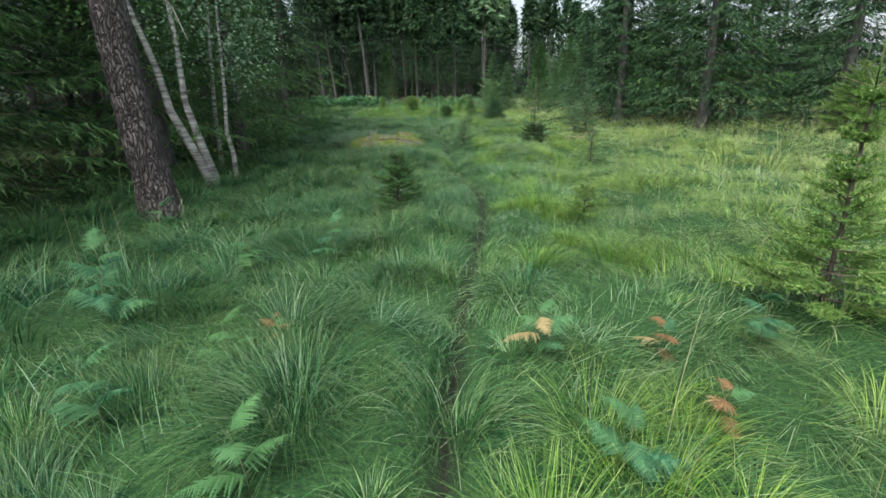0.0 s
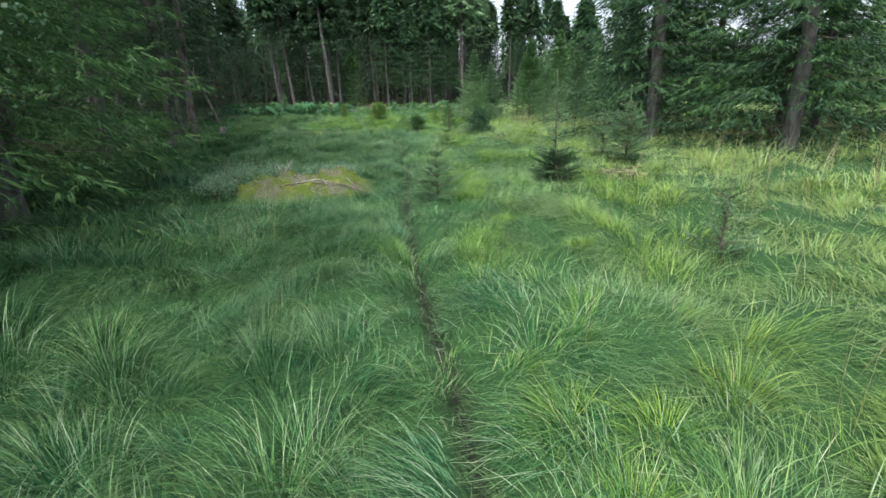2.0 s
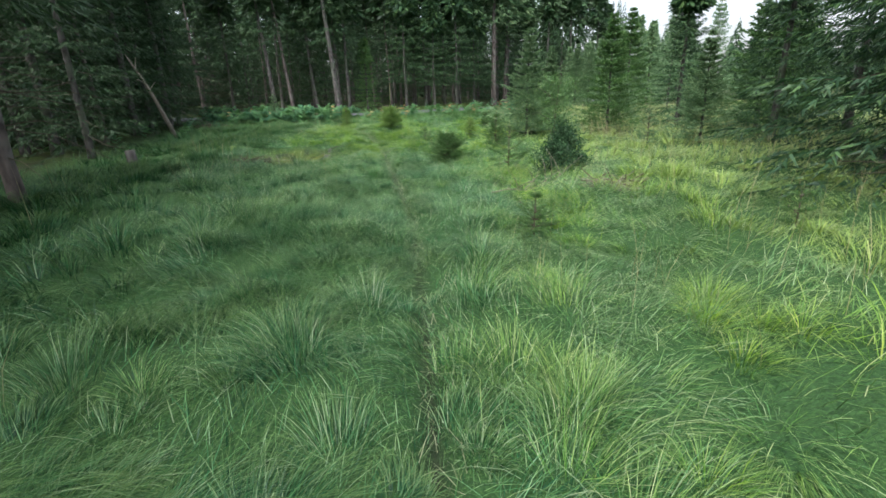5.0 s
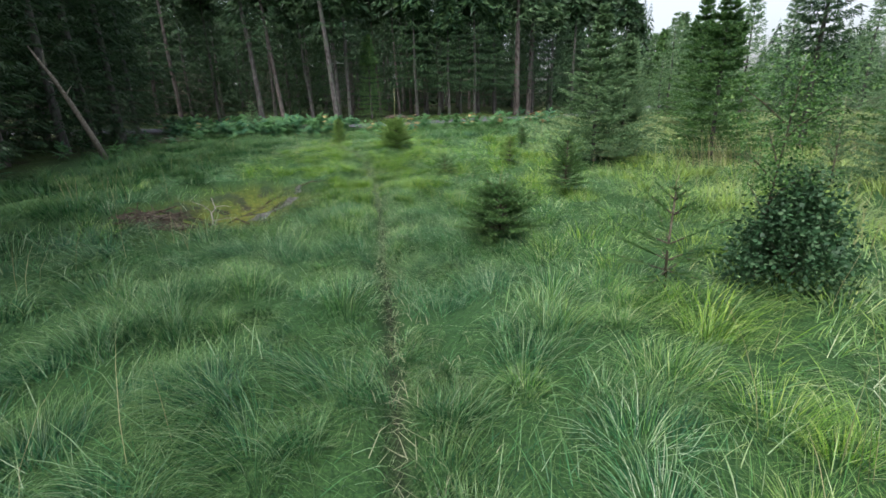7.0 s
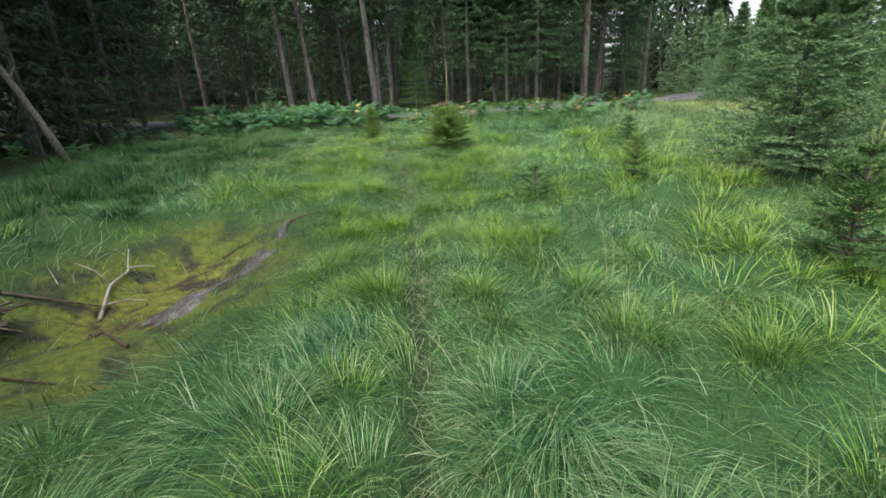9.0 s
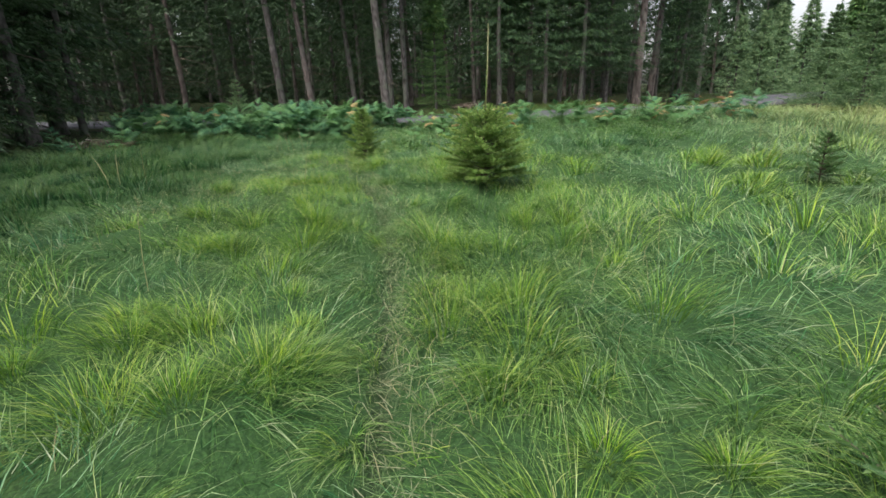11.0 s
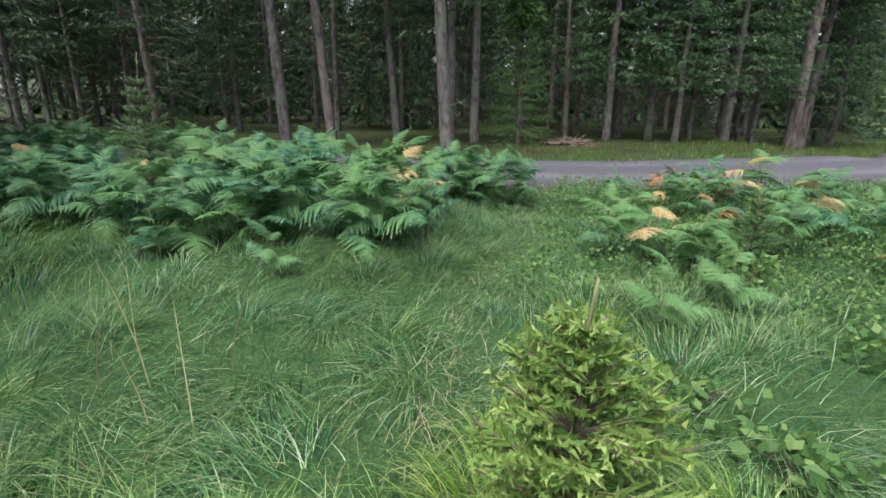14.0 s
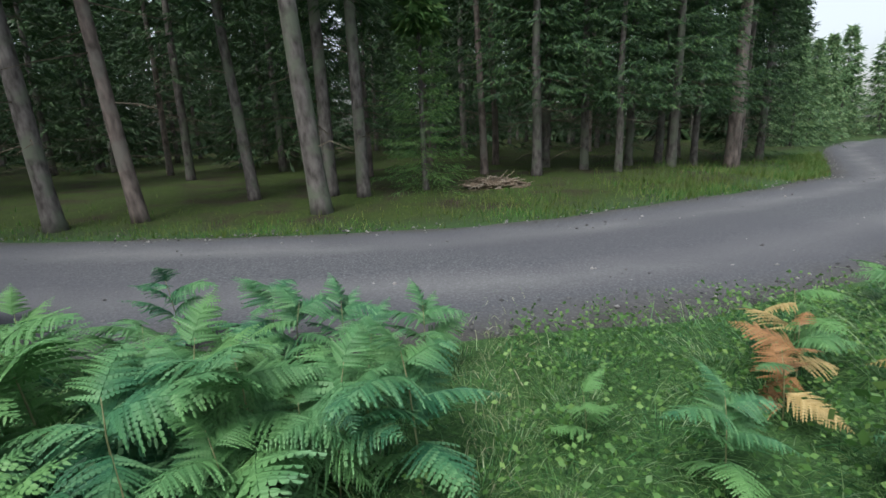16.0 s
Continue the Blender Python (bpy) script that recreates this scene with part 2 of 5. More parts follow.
    width = nw * (0.7 + 0.6 * rng.random((n, k, 1)))
    v = np.stack([root + across * width * 0.5, root + side * length, root - across * width * 0.5], axis=2).reshape(-1, 3)
    return v


def shoots(twigs, k, nl, nw, core, rng):
    """Finger-like needle shoots: a slim three-sided core with needles round it."""
    b = np.array([t[0] for t in twigs], float)
    e = np.array([t[1] for t in twigs], float)
    d = e - b
    d /= np.linalg.norm(d, axis=1, keepdims=True) + 1e-9
    u = np.cross(d, rng.normal(size=d.shape))
    u /= np.linalg.norm(u, axis=1, keepdims=True)
    w = np.cross(d, u)
    ring = [u * math.cos(a) + w * math.sin(a) for a in (0.0, 2.094, 4.189)]
    tris = []
    for i in range(3):
        tris.append(np.stack([b + ring[i] * core, b + ring[(i + 1) % 3] * core, e], 1))
    cores = np.concatenate(tris, 0).reshape(-1, 3)
    return np.concatenate([cores, needles(twigs, k, nl, nw, rng, 0.75)], 0)


def needle_mesh(name, v, corners=3):
    n = len(v) // corners
    return mesh_arrays(name, v, np.arange(n * corners), np.arange(n) * corners)


# ---- lie of the land ----
WAY = [(-3, 0.22), (0, 0.25), (1.3, 0.29), (2.2, 0.34), (3.6, 0.5), (5.4, 0.74), (6.3, 0.78), (7.6, 0.6), (9.1, 0.38), (11.3, 0.19), (13.8, 0.10), (16, -0.08), (19, -0.45), (21.9, -0.94), (25, -1.51),
       (28.5, -2.25), (31.9, -3.1), (33, -3.56), (34, -4.05), (35.2, -4.8), (36.2, -5.2), (37.4, -5.46), (38.5, -5.44), (40, -5.26), (43, -5.0)]
LAND_Y = [-60, -3, 4, 10, 17, 21, 24, 29, 32, 34, 37, 39, 41.5, 46, 50, 60, 90, 400]
LAND_Z = [0.1, 0.03, 0.0, 0.0, 0.05, 0.04, -0.02, -0.1, -0.03, 0.02, 0.05, 0.13, 0.2, 0.2, 0.38, 0.5, 0.8, 1.4]
ROAD_MID = [(-60, 50.5), (-30, 46.6), (-18, 44.9), (-12, 44.3), (-8.5, 44.2), (-5.3, 44.45), (-3.1, 45.15), (-0.7, 46.45), (1.6, 47.75), (4.2, 49.85), (6.9, 53.2), (13.7, 63.8), (21.0, 72.0), (34, 80.5), (60, 92)]
ROAD_HALF = 1.9


def smooth_interp(y, xs, zs):
    y = np.asarray(y, float)
    return (np.interp(y - 0.8, xs, zs) + np.interp(y, xs, zs) * 2 + np.interp(y + 0.8, xs, zs)) / 4


def way_x(y):
    return smooth_interp(y, [a for a, _ in WAY], [b for _, b in WAY])


def wave(x, y, f, seed):
    r = np.random.RandomState(seed)
    z = np.zeros(np.broadcast(x, y).shape)
    for _ in range(7):
        a = r.rand() * 2 * np.pi
        k = f * (0.5 + r.rand())
        z += np.sin((x * np.cos(a) + y * np.sin(a)) * k * 2 * np.pi + r.rand() * 7)
    return z / 7


def road_distance(x, y):
    """Distance from the road's middle, in plan."""
    d = np.full(np.broadcast(x, y).shape, 1e9)
    for (x0, y0), (x1, y1) in zip(ROAD_MID[:-1], ROAD_MID[1:]):
        t = np.clip(((x - x0) * (x1 - x0) + (y - y0) * (y1 - y0)) / ((x1 - x0) ** 2 + (y1 - y0) ** 2), 0, 1)
        d = np.minimum(d, np.hypot(x - x0 - t * (x1 - x0), y - y0 - t * (y1 - y0)))
    return d


def mud_amount(x, y):
    r = np.hypot((x + 4.25 + (y - 26.5) * 0.08) / 1.35, (y - 26.5) / 2.2)
    return np.clip(1.25 - r + 0.25 * wave(x, y, 0.9, 5), 0, 1)


def moss_amount(x, y):
    r = np.hypot((x + 1.4) / 0.92, (y - 12.42) / 0.7)
    return np.clip((1.15 - r + 0.12 * wave(x, y, 1.6, 6)) * 3, 0, 1)


def ground_z(x, y):
    x, y = np.asarray(x, float), np.asarray(y, float)
    z = smooth_interp(y, LAND_Y, LAND_Z)
    near = np.exp(-(np.hypot(x, (y - 20) * 0.5) / 40) ** 2)
    z = z + near * (0.06 * wave(x, y, 0.13, 1) + 0.05 * wave(x, y, 0.55, 2))
    lumpy = near * np.clip((np.abs(x - way_x(y)) - 0.1) / 0.4, 0, 1) * np.clip((39 - y) / 4, 0, 1)
    z = z + lumpy * (0.16 * np.clip(wave(x, y, 0.8, 4) + 0.1, -0.3, 0.5))
    dp = np.abs(x - way_x(y))
    z = z - np.where(y < 44, 0.12 * np.interp(y, [12, 18, 22, 27, 34, 38], [1.0, 0.5, 0.9, 0.5, 0.4, 0.1]) * np.exp(-(dp / 0.08) ** 2), 0)
    z = z - 0.36 * mud_amount(x, y) * np.clip((y - 20) / 3, 0, 1)
    z = z + 0.22 * moss_amount(x, y) * (0.8 + 0.5 * wave(x, y, 1.3, 8))
    z = z + 0.15 * np.exp(-((x - 3) / 3.5) ** 2 - ((y - 44.3) / 1.6) ** 2)
    z = z - 0.5 * np.clip((x - 0.5) / 4.0, 0, 1) * np.clip((y - 49) / 4.0, 0, 1) * np.exp(-np.maximum(x - 8, 0) / 25)
    rd = road_distance(x, y)
    flat = np.clip((rd - 2.0) / 1.2, 0, 1)
    z = z * flat + (1 - flat) * (smooth_interp(y, LAND_Y, LAND_Z) * 0.35 + 0.17 - 0.3 * np.clip((x - 0.5) / 4.0, 0, 1) * np.clip((y - 49) / 4.0, 0, 1) * np.exp(-np.maximum(x - 8, 0) / 25))
    return z


def gz(x, y):
    return float(ground_z(x, y))


def build_ground():
    xs = np.concatenate([-np.geomspace(2500, 18, 26), np.arange(-17, -0.49, 0.25), np.arange(-0.45, 0.46, 0.05), np.arange(0.6, 14.01, 0.25), np.geomspace(15, 2500, 26)])
    ys = np.concatenate([-np.geomspace(2500, 5, 20), np.arange(-4, 52.01, 0.24), np.geomspace(53, 3000, 34)])
    gx, gy = np.meshgrid(xs, ys)
    gx = gx + way_x(gy) * np.clip(1 - np.abs(gx) / 16, 0, 1)
    z = ground_z(gx, gy)
    nx, ny = len(xs), len(ys)
    v = np.stack([gx, gy, z], -1).reshape(-1, 3)
    i = (np.arange(ny - 1)[:, None] * nx + np.arange(nx - 1)[None, :]).ravel()
    q = np.stack([i, i + 1, i + nx + 1, i + nx], 1)
    me = mesh_arrays("ground", v, q.ravel(), np.arange(len(q)) * 4)
    me.polygons.foreach_set("use_smooth", [True] * len(me.polygons))
    path = np.exp(-(np.abs(gx - way_x(gy)) / 0.05) ** 2) * np.interp(gy, [12, 18, 22, 27, 34, 38], [1.0, 0.5, 0.9, 0.6, 0.45, 0.0])
    soil = mud_amount(gx, gy).ravel()
    moss = moss_amount(gx, gy).ravel()
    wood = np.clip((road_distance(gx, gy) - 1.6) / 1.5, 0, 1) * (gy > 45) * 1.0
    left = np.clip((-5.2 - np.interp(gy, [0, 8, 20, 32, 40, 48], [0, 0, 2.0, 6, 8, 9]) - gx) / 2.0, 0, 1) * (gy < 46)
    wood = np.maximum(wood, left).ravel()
    col = np.stack([soil, moss, wood, path.ravel()], 1)
    at = me.color_attributes.new("cover", "FLOAT_COLOR", "POINT")
    at.data.foreach_set("color", np.ascontiguousarray(col, np.float32).ravel())
    m, nt, b = material("meadow_ground", 0.95)
    att = nt.nodes.new("ShaderNodeAttribute")
    att.attribute_name = "cover"
    sep = nt.nodes.new("ShaderNodeSeparateColor")
    nt.links.new(att.outputs["Color"], sep.inputs[0])
    fine = noise_tex(nt, 14.0, 6.0, "World")
    streak = noise_tex(nt, 70.0, 5.0, "World")
    broad = noise_tex(nt, 1.1, 4.0, "World")
    turf = mix(nt, broad, ramp(nt, streak, [(0.35, (0.016, 0.055, 0.018)), (0.65, (0.04, 0.11, 0.032))]), ramp(nt, streak, [(0.35, (0.022, 0.058, 0.016)), (0.65, (0.055, 0.12, 0.03))]))
    wet = ramp(nt, fine, [(0.3, (0.022, 0.017, 0.012)), (0.55, (0.06, 0.047, 0.032)), (0.75, (0.13, 0.10, 0.06))])
    soil_c = mix(nt, ramp(nt, noise_tex(nt, 3.2, 5.0, "World"), [(0.40, (0, 0, 0)), (0.52, (1, 1, 1))]), wet, ramp(nt, fine, [(0.3, (0.08, 0.10, 0.015)), (0.7, (0.22, 0.235, 0.04))]))
    moss_c = mix(nt, ramp(nt, noise_tex(nt, 3.0, 4.0, "World"), [(0.4, (0, 0, 0)), (0.6, (1, 1, 1))]), ramp(nt, fine, [(0.3, (0.12, 0.15, 0.02)), (0.7, (0.27, 0.29, 0.045))]), ramp(nt, fine, [(0.3, (0.10, 0.12, 0.03)), (0.7, (0.24, 0.22, 0.10))]))
    # litter and moss, darkened to carry the forest's shade in the colour
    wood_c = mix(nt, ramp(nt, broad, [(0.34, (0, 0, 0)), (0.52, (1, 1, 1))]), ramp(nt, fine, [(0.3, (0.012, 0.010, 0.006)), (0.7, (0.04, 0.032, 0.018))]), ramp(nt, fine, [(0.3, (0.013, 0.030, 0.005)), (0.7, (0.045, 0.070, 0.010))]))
    c = mix(nt, sep.outputs[0], turf, soil_c)
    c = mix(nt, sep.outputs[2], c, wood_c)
    c = mix(nt, sep.outputs[1], c, moss_c)
    c = mix(nt, att.outputs["Alpha"], c, ramp(nt, fine, [(0.3, (0.012, 0.014, 0.008)), (0.6, (0.024, 0.026, 0.015)), (0.8, (0.06, 0.055, 0.03))]))
    nt.links.new(c, b.inputs["Base Color"])
    bump(nt, b, noise_tex(nt, 22.0, 8.0, "World"), 0.9, 0.05)
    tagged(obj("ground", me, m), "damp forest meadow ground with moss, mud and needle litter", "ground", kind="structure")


def build_road():
    pts = np.array(ROAD_MID, float)
    seg = np.concatenate([[0], np.cumsum(np.hypot(*np.diff(pts, axis=0).T))])
    s = np.arange(0, seg[-1], 0.35)
    x = smooth_interp(s, seg, pts[:, 0])
    y = smooth_interp(s, seg, pts[:, 1])
    dx, dy = np.gradient(x), np.gradient(y)
    ln = np.hypot(dx, dy)
    nx_, ny_ = -dy / ln, dx / ln
    cols = np.linspace(-1, 1, 17)
    rr = np.random.RandomState(3)
    v = []
    for k, c in enumerate(cols):
        half = ROAD_HALF + (0.13 * wave(s, s * 0, 0.4, 11 + k) + 0.1 * (rr.rand(len(s)) - 0.5)) * (abs(c) > 0.93)
        px, py = x + nx_ * c * half, y + ny_ * c * half
        z = ground_z(px, py) + 0.03 + 0.035 * (1 - c * c) - 0.022 * np.exp(-((abs(c) - 0.45) / 0.14) ** 2) - 0.03 * (abs(c) > 0.95)
        v.append(np.stack([px, py, z], 1))
    v = np.stack(v, 1).reshape(-1, 3)
    n = len(cols)
    i = (np.arange(len(s) - 1)[:, None] * n + np.arange(n - 1)[None, :]).ravel()
    q = np.stack([i, i + n, i + n + 1, i + 1], 1)[:, ::-1]
    uv = np.stack([np.tile(cols, len(s)), np.repeat(s, n)], 1)
    me = mesh_arrays("road", v, q.ravel(), np.arange(len(q)) * 4, uv)
    me.polygons.foreach_set("use_smooth", [True] * len(me.polygons))
    m, nt, b = material("gravel_road", 0.85)
    fine = noise_tex(nt, 45.0, 6.0, "World")
    grit = ramp(nt, fine, [(0.3, (0.042, 0.046, 0.053)), (0.55, (0.085, 0.09, 0.10)), (0.75, (0.17, 0.175, 0.187))])
    uvn = nt.nodes.new("ShaderNodeUVMap")
    su = nt.nodes.new("ShaderNodeSeparateXYZ")
    nt.links.new(uvn.outputs[0], su.inputs[0])
    ab = nt.nodes.new("ShaderNodeMath")
    ab.operation = "ABSOLUTE"
    nt.links.new(su.outputs["X"], ab.inputs[0])
    wob = nt.nodes.new("ShaderNodeMath")
    wob.operation = "MULTIPLY_ADD"
    wob.inputs[1].default_value, wob.inputs[2].default_value = 0.3, -0.15
    nt.links.new(noise_tex(nt, 1.2, 4.0, "World"), wob.inputs[0])
    ad = nt.nodes.new("ShaderNodeMath")
    nt.links.new(ab.outputs[0], ad.inputs[0])
    nt.links.new(wob.outputs[0], ad.inputs[1])
    worn = ramp(nt, ad.outputs[0], [(0.2, (0, 0, 0)), (0.45, (1, 1, 1)), (0.7, (0, 0, 0)), (0.9, (0, 0, 0))])
    c = mix(nt, worn, grit, mix(nt, 0.45, grit, (0.19, 0.19, 0.195)))
    blot = ramp(nt, noise_tex(nt, 0.7, 5.0, "World", (0.35, 1.0, 1.0)), [(0.42, (0, 0, 0)), (0.62, (1, 1, 1))])
    c = mix(nt, blot, c, mix(nt, 0.5, c, (0.07, 0.073, 0.085)))
    edge = ramp(nt, ad.outputs[0], [(0.72, (0, 0, 0)), (0.97, (1, 1, 1))])
    c = mix(nt, edge, c, mix(nt, 0.7, grit, (0.045, 0.042, 0.035)))
    nt.links.new(c, b.inputs["Base Color"])
    bump(nt, b, fine, 0.6, 0.015)
    tagged(obj("road", me, m), "grey compacted gravel forest road with worn wheel tracks", "road", kind="structure")


# ---- trees ----


def spruce(seed, height, base, reach, whorls, per, twigs_n, k, nl, nw, needle_mat, bark, r0, droop=0.25, dead=0, lean=0.0, label="", density_top=1.0, shape=1.0, name="spruce_tree"):
    """A conifer: Empty > trunk, crown (and bare lower limbs)."""
    rng = np.random.default_rng(seed)
    pr = random.Random(seed)
    thing = new(name)
    hs = [height * t for t in (0, 0.02, 0.06, 0.15, 0.3, 0.45, 0.6, 0.75, 0.9, 1.0)]
    px, py = pr.uniform(-1, 1) * 0.04, pr.uniform(-1, 1) * 0.04
    pts = [(lean * h + px * math.sin(h * 1.1), py * math.sin(h * 0.9 + 1), h - 0.15 * (h == 0)) for h in hs]
    rad = [r0 * f for f in (1.35, 1.15, 1.0, 0.92, 0.8, 0.66, 0.5, 0.33, 0.15, 0.03)]
    v, f = tube(pts, rad, 10, 0.05, pr)
    obj("trunk", mesh_from("trunk", v, f, True), bark, thing)
    tw = []
    limbs = []

    def axis(h):
        t = min(h / height, 1.0)
        return Vector((np.interp(h, hs, [p[0] for p in pts]), np.interp(h, hs, [p[1] for p in pts]), h))
    for w in range(whorls):
        t = (w + pr.uniform(0.1, 0.9)) / whorls
        h = base + (height * 0.985 - base) * t
        length = reach * (1 - t) ** shape * pr.uniform(0.75, 1.1) + 0.04 * reach
        a0 = pr.uniform(0, 6.3)
        for j in range(per):
            a = a0 + 6.283 * j / per + pr.uniform(-0.35, 0.35)
            L = length * pr.uniform(0.7, 1.15)
            up = 0.35 * t - droop * (1 - t)
            d = Vector((math.cos(a), math.sin(a), 0))
            side = Vector((-math.sin(a), math.cos(a), 0))
            o = axis(h)
            prev = o
            npt = 4
            line = []
            for s in range(1, npt + 1):
                u = s / npt
                p = o + d * L * u + Vector((0, 0, L * (up * u + 0.16 * u * u)))
                line.append((prev, p))
                prev = p
            limbs.append((o, prev, L))
            for s in range(twigs_n):
                u = (s + pr.random()) / twigs_n
                u = 0.12 + 0.88 * u
                q = o + d * L * u + Vector((0, 0, L * (up * u + 0.16 * u * u)))
                sg = 1 if s % 2 else -1
                tl = L * (0.42 * (1 - u) + 0.13) * pr.uniform(0.7, 1.2)
                td = (d * 0.75 + side * sg * pr.uniform(0.5, 1.0) + Vector((0, 0, pr.uniform(-0.3, 0.0) - droop * 0.6 if height > 8 else pr.uniform(-0.1, 0.35)))).normalized()
                tw.append((q, q + td * tl))
            tw.append(line[-1])
    cut = 4.3 if base < 1.4 else 5.2
    low = [t for t in tw if t[0][2] < cut]
    top = 8.5 if height > 10 else height
    mid = [t for t in tw if cut <= t[0][2] < top]
    high = [t for t in tw if t[0][2] >= top]
    young = height < 8
    inner = [(o, o.lerp(e, 0.5)) for o, e, L in limbs if o[2] < 8.5]
    tiers = ((low, k + 2, nl * 1.1, nw * (1.0 if young else 0.72)), (mid, max(4, k - 2), nl * 1.35, nw * 0.95), (high, 3, 1.0, 0.34), (inner, 3, 0.10 * reach, 0.02 * reach))
    cv = np.concatenate([needles(t, q, a, b, rng, 0.95 if young else 1.5, 0.45, -0.1 if young else 0.5) for t, q, a, b in tiers if t], 0)
    lv, lf = merge([tube([o, o.lerp(e, 0.35) + Vector((0, 0, -0.05 * L)), o.lerp(e, 0.7)], [max(0.004, 0.009 * L), max(0.003, 0.006 * L), 0.002], 3, close=False) for o, e, L in limbs[:: 5 if base < 1.4 else 9]])
    crown = obj("crown", needle_mesh("crown", cv), needle_mat, thing)
    tagged(obj("bough_wood", mesh_from("bough_wood", lv, lf), TWIG, thing), kind="stuff")
    if dead:
        ch = []
        for _ in range(dead):
            h = pr.uniform(0.8, max(base, 1.5) + 1.0)
            a = pr.uniform(0, 6.3)
            L = pr.uniform(0.6, 2.1)
            d = Vector((math.cos(a), math.sin(a), pr.uniform(-0.3, 0.15)))
            o = axis(h)
            mid = o + d * L * 0.5 + Vector((0, 0, pr.uniform(-0.05, 0.08)))
            end = o + d * L + Vector((0, 0, pr.uniform(-0.25, 0.05)))
            ch.append(tube([o, mid, end], [0.016, 0.01, 0.003], 3, close=False))
            for _ in range(3):
                u = pr.uniform(0.3, 0.9)
                b0 = o.lerp(end, u)
                ch.append(tube([b0, b0 + Vector((pr.uniform(-1, 1), pr.uniform(-1, 1), pr.uniform(-0.8, 0.3))) * 0.25], [0.005, 0.002], 3, close=False))
        v, f = merge(ch)
        tagged(obj("dead_twigwork", mesh_from("dead_twigwork", v, f), TWIG, thing, "bare dead grey twigs"), kind="stuff")
    return tagged(thing, label, "tree", "spruces of the forest")


def sapling(seed, height, width, needle_mat, dens=1.0, leader=0.3, label="", kink=False, bare=0.0, k=9, shape=0.8, base=0.06):
    """A young spruce: Empty > stem, crown, leader shoots."""
    rng = np.random.default_rng(seed)
    pr = random.Random(seed)
    thing = new("spruce_sapling")
    body = height * (1 - leader)
    top = Vector((pr.uniform(-0.03, 0.03), pr.uniform(-0.03, 0.03), height))
    if kink:
        top += Vector((0.06, 0, 0))
    neck = Vector((0, 0, body))
    v, f = tube([(0, 0, -0.08), (0.01, 0, body * 0.4), neck], [0.008 + 0.006 * height, 0.006 + 0.004 * height, 0.004 + 0.0025 * height], 7)
    obj("stem", mesh_from("stem", v, f, True), TWIG, thing)
    v, f = tube([neck - Vector((0, 0, 0.01)), neck.lerp(top, 0.5) + Vector((0.01, 0.01, 0)), top], [q * (1.8 if kink else 1.0) for q in (0.004 + 0.0015 * height, 0.004 + 0.0006 * height, 0.003)], 6)
    obj("leader_shoot", mesh_from("leader_shoot", v, f, True), STEM_GREEN, thing, "upright pale green leader shoot")
    tw, limbs = [], []
    n = max(5, int(body / 0.065 * dens))
    for w in range(n):
        t = (w + pr.random()) / n
        h = body * (base + (1 - base) * t)
        L0 = width * 0.5 * ((1 - t) ** shape + 0.12) * (0.45 + 0.55 * min(1, t / 0.15 + bare))
        a0 = pr.uniform(0, 6.3)
        per = 6 if dens > 0.7 else 4
        for j in range(per):
            a = a0 + 6.283 * j / per + pr.uniform(-0.4, 0.4)
            L = L0 * pr.uniform(0.65, 1.15)
            d = Vector((math.cos(a), math.sin(a), 0.15 + 0.6 * t + pr.uniform(-0.25, 0.25)))
            side = Vector((-math.sin(a), math.cos(a), 0))
            o = Vector((0, 0, h))
            e = o + d * L
            limbs.append((o, e))
            tw.append((o.lerp(e, 0.25), e))
            m = max(2, int(L / 0.048))
            for s in range(m):
                u = 0.25 + 0.7 * (s + pr.random()) / m
                q = o.lerp(e, u)
                for sg in (-1, 1):
                    td = (d.normalized() * 0.8 + side * sg * pr.uniform(0.5, 0.9) + Vector((0, 0, pr.uniform(-0.15, 0.2)))).normalized()
                    tl = (0.5 * L * (1 - u) + 0.05) * pr.uniform(0.7, 1.1)
                    tw.append((q, q + td * tl))
    for j in range(5):
        a = 6.283 * j / 5 + pr.uniform(-0.3, 0.3)
        L = min(0.22, height * leader * 0.55) * pr.uniform(0.7, 1.1)
        e = neck + Vector((math.cos(a) * L, math.sin(a) * L, L * pr.uniform(0.25, 0.9)))
        tw.append((neck, e))
        limbs.append((neck, e))
    if leader > 0.18:
        tw.append((neck, neck.lerp(top, 0.7)))
    obj("crown", needle_mesh("crown", shoots(tw, k, 0.026 + 0.006 * height, 0.0105, 0.0075, rng)), needle_mat, thing)
    v, f = merge([tube([o, e], [0.006, 0.0025], 4, close=False) for o, e in limbs])
    tagged(obj("bough_wood", mesh_from("bough_wood", v, f), TWIG, thing), kind="stuff")
    return tagged(thing, label, "tree", "young spruces in the clearing")


def settle(thing, x, y, turn=0.0, scale=1.0, sink=0.02, tilt=0.0):
    thing.matrix_basis = pose(x, y, gz(x, y) - sink, 0, tilt, turn) @ Matrix.Diagonal((scale, scale, scale, 1))
    return thing


def copy_to(thing, x, y, turn, scale, sink=0.02):
    c = copy_thing(thing, Matrix.Identity(4))
    return settle(c, x, y, turn, scale, sink)


# ---- grass ----


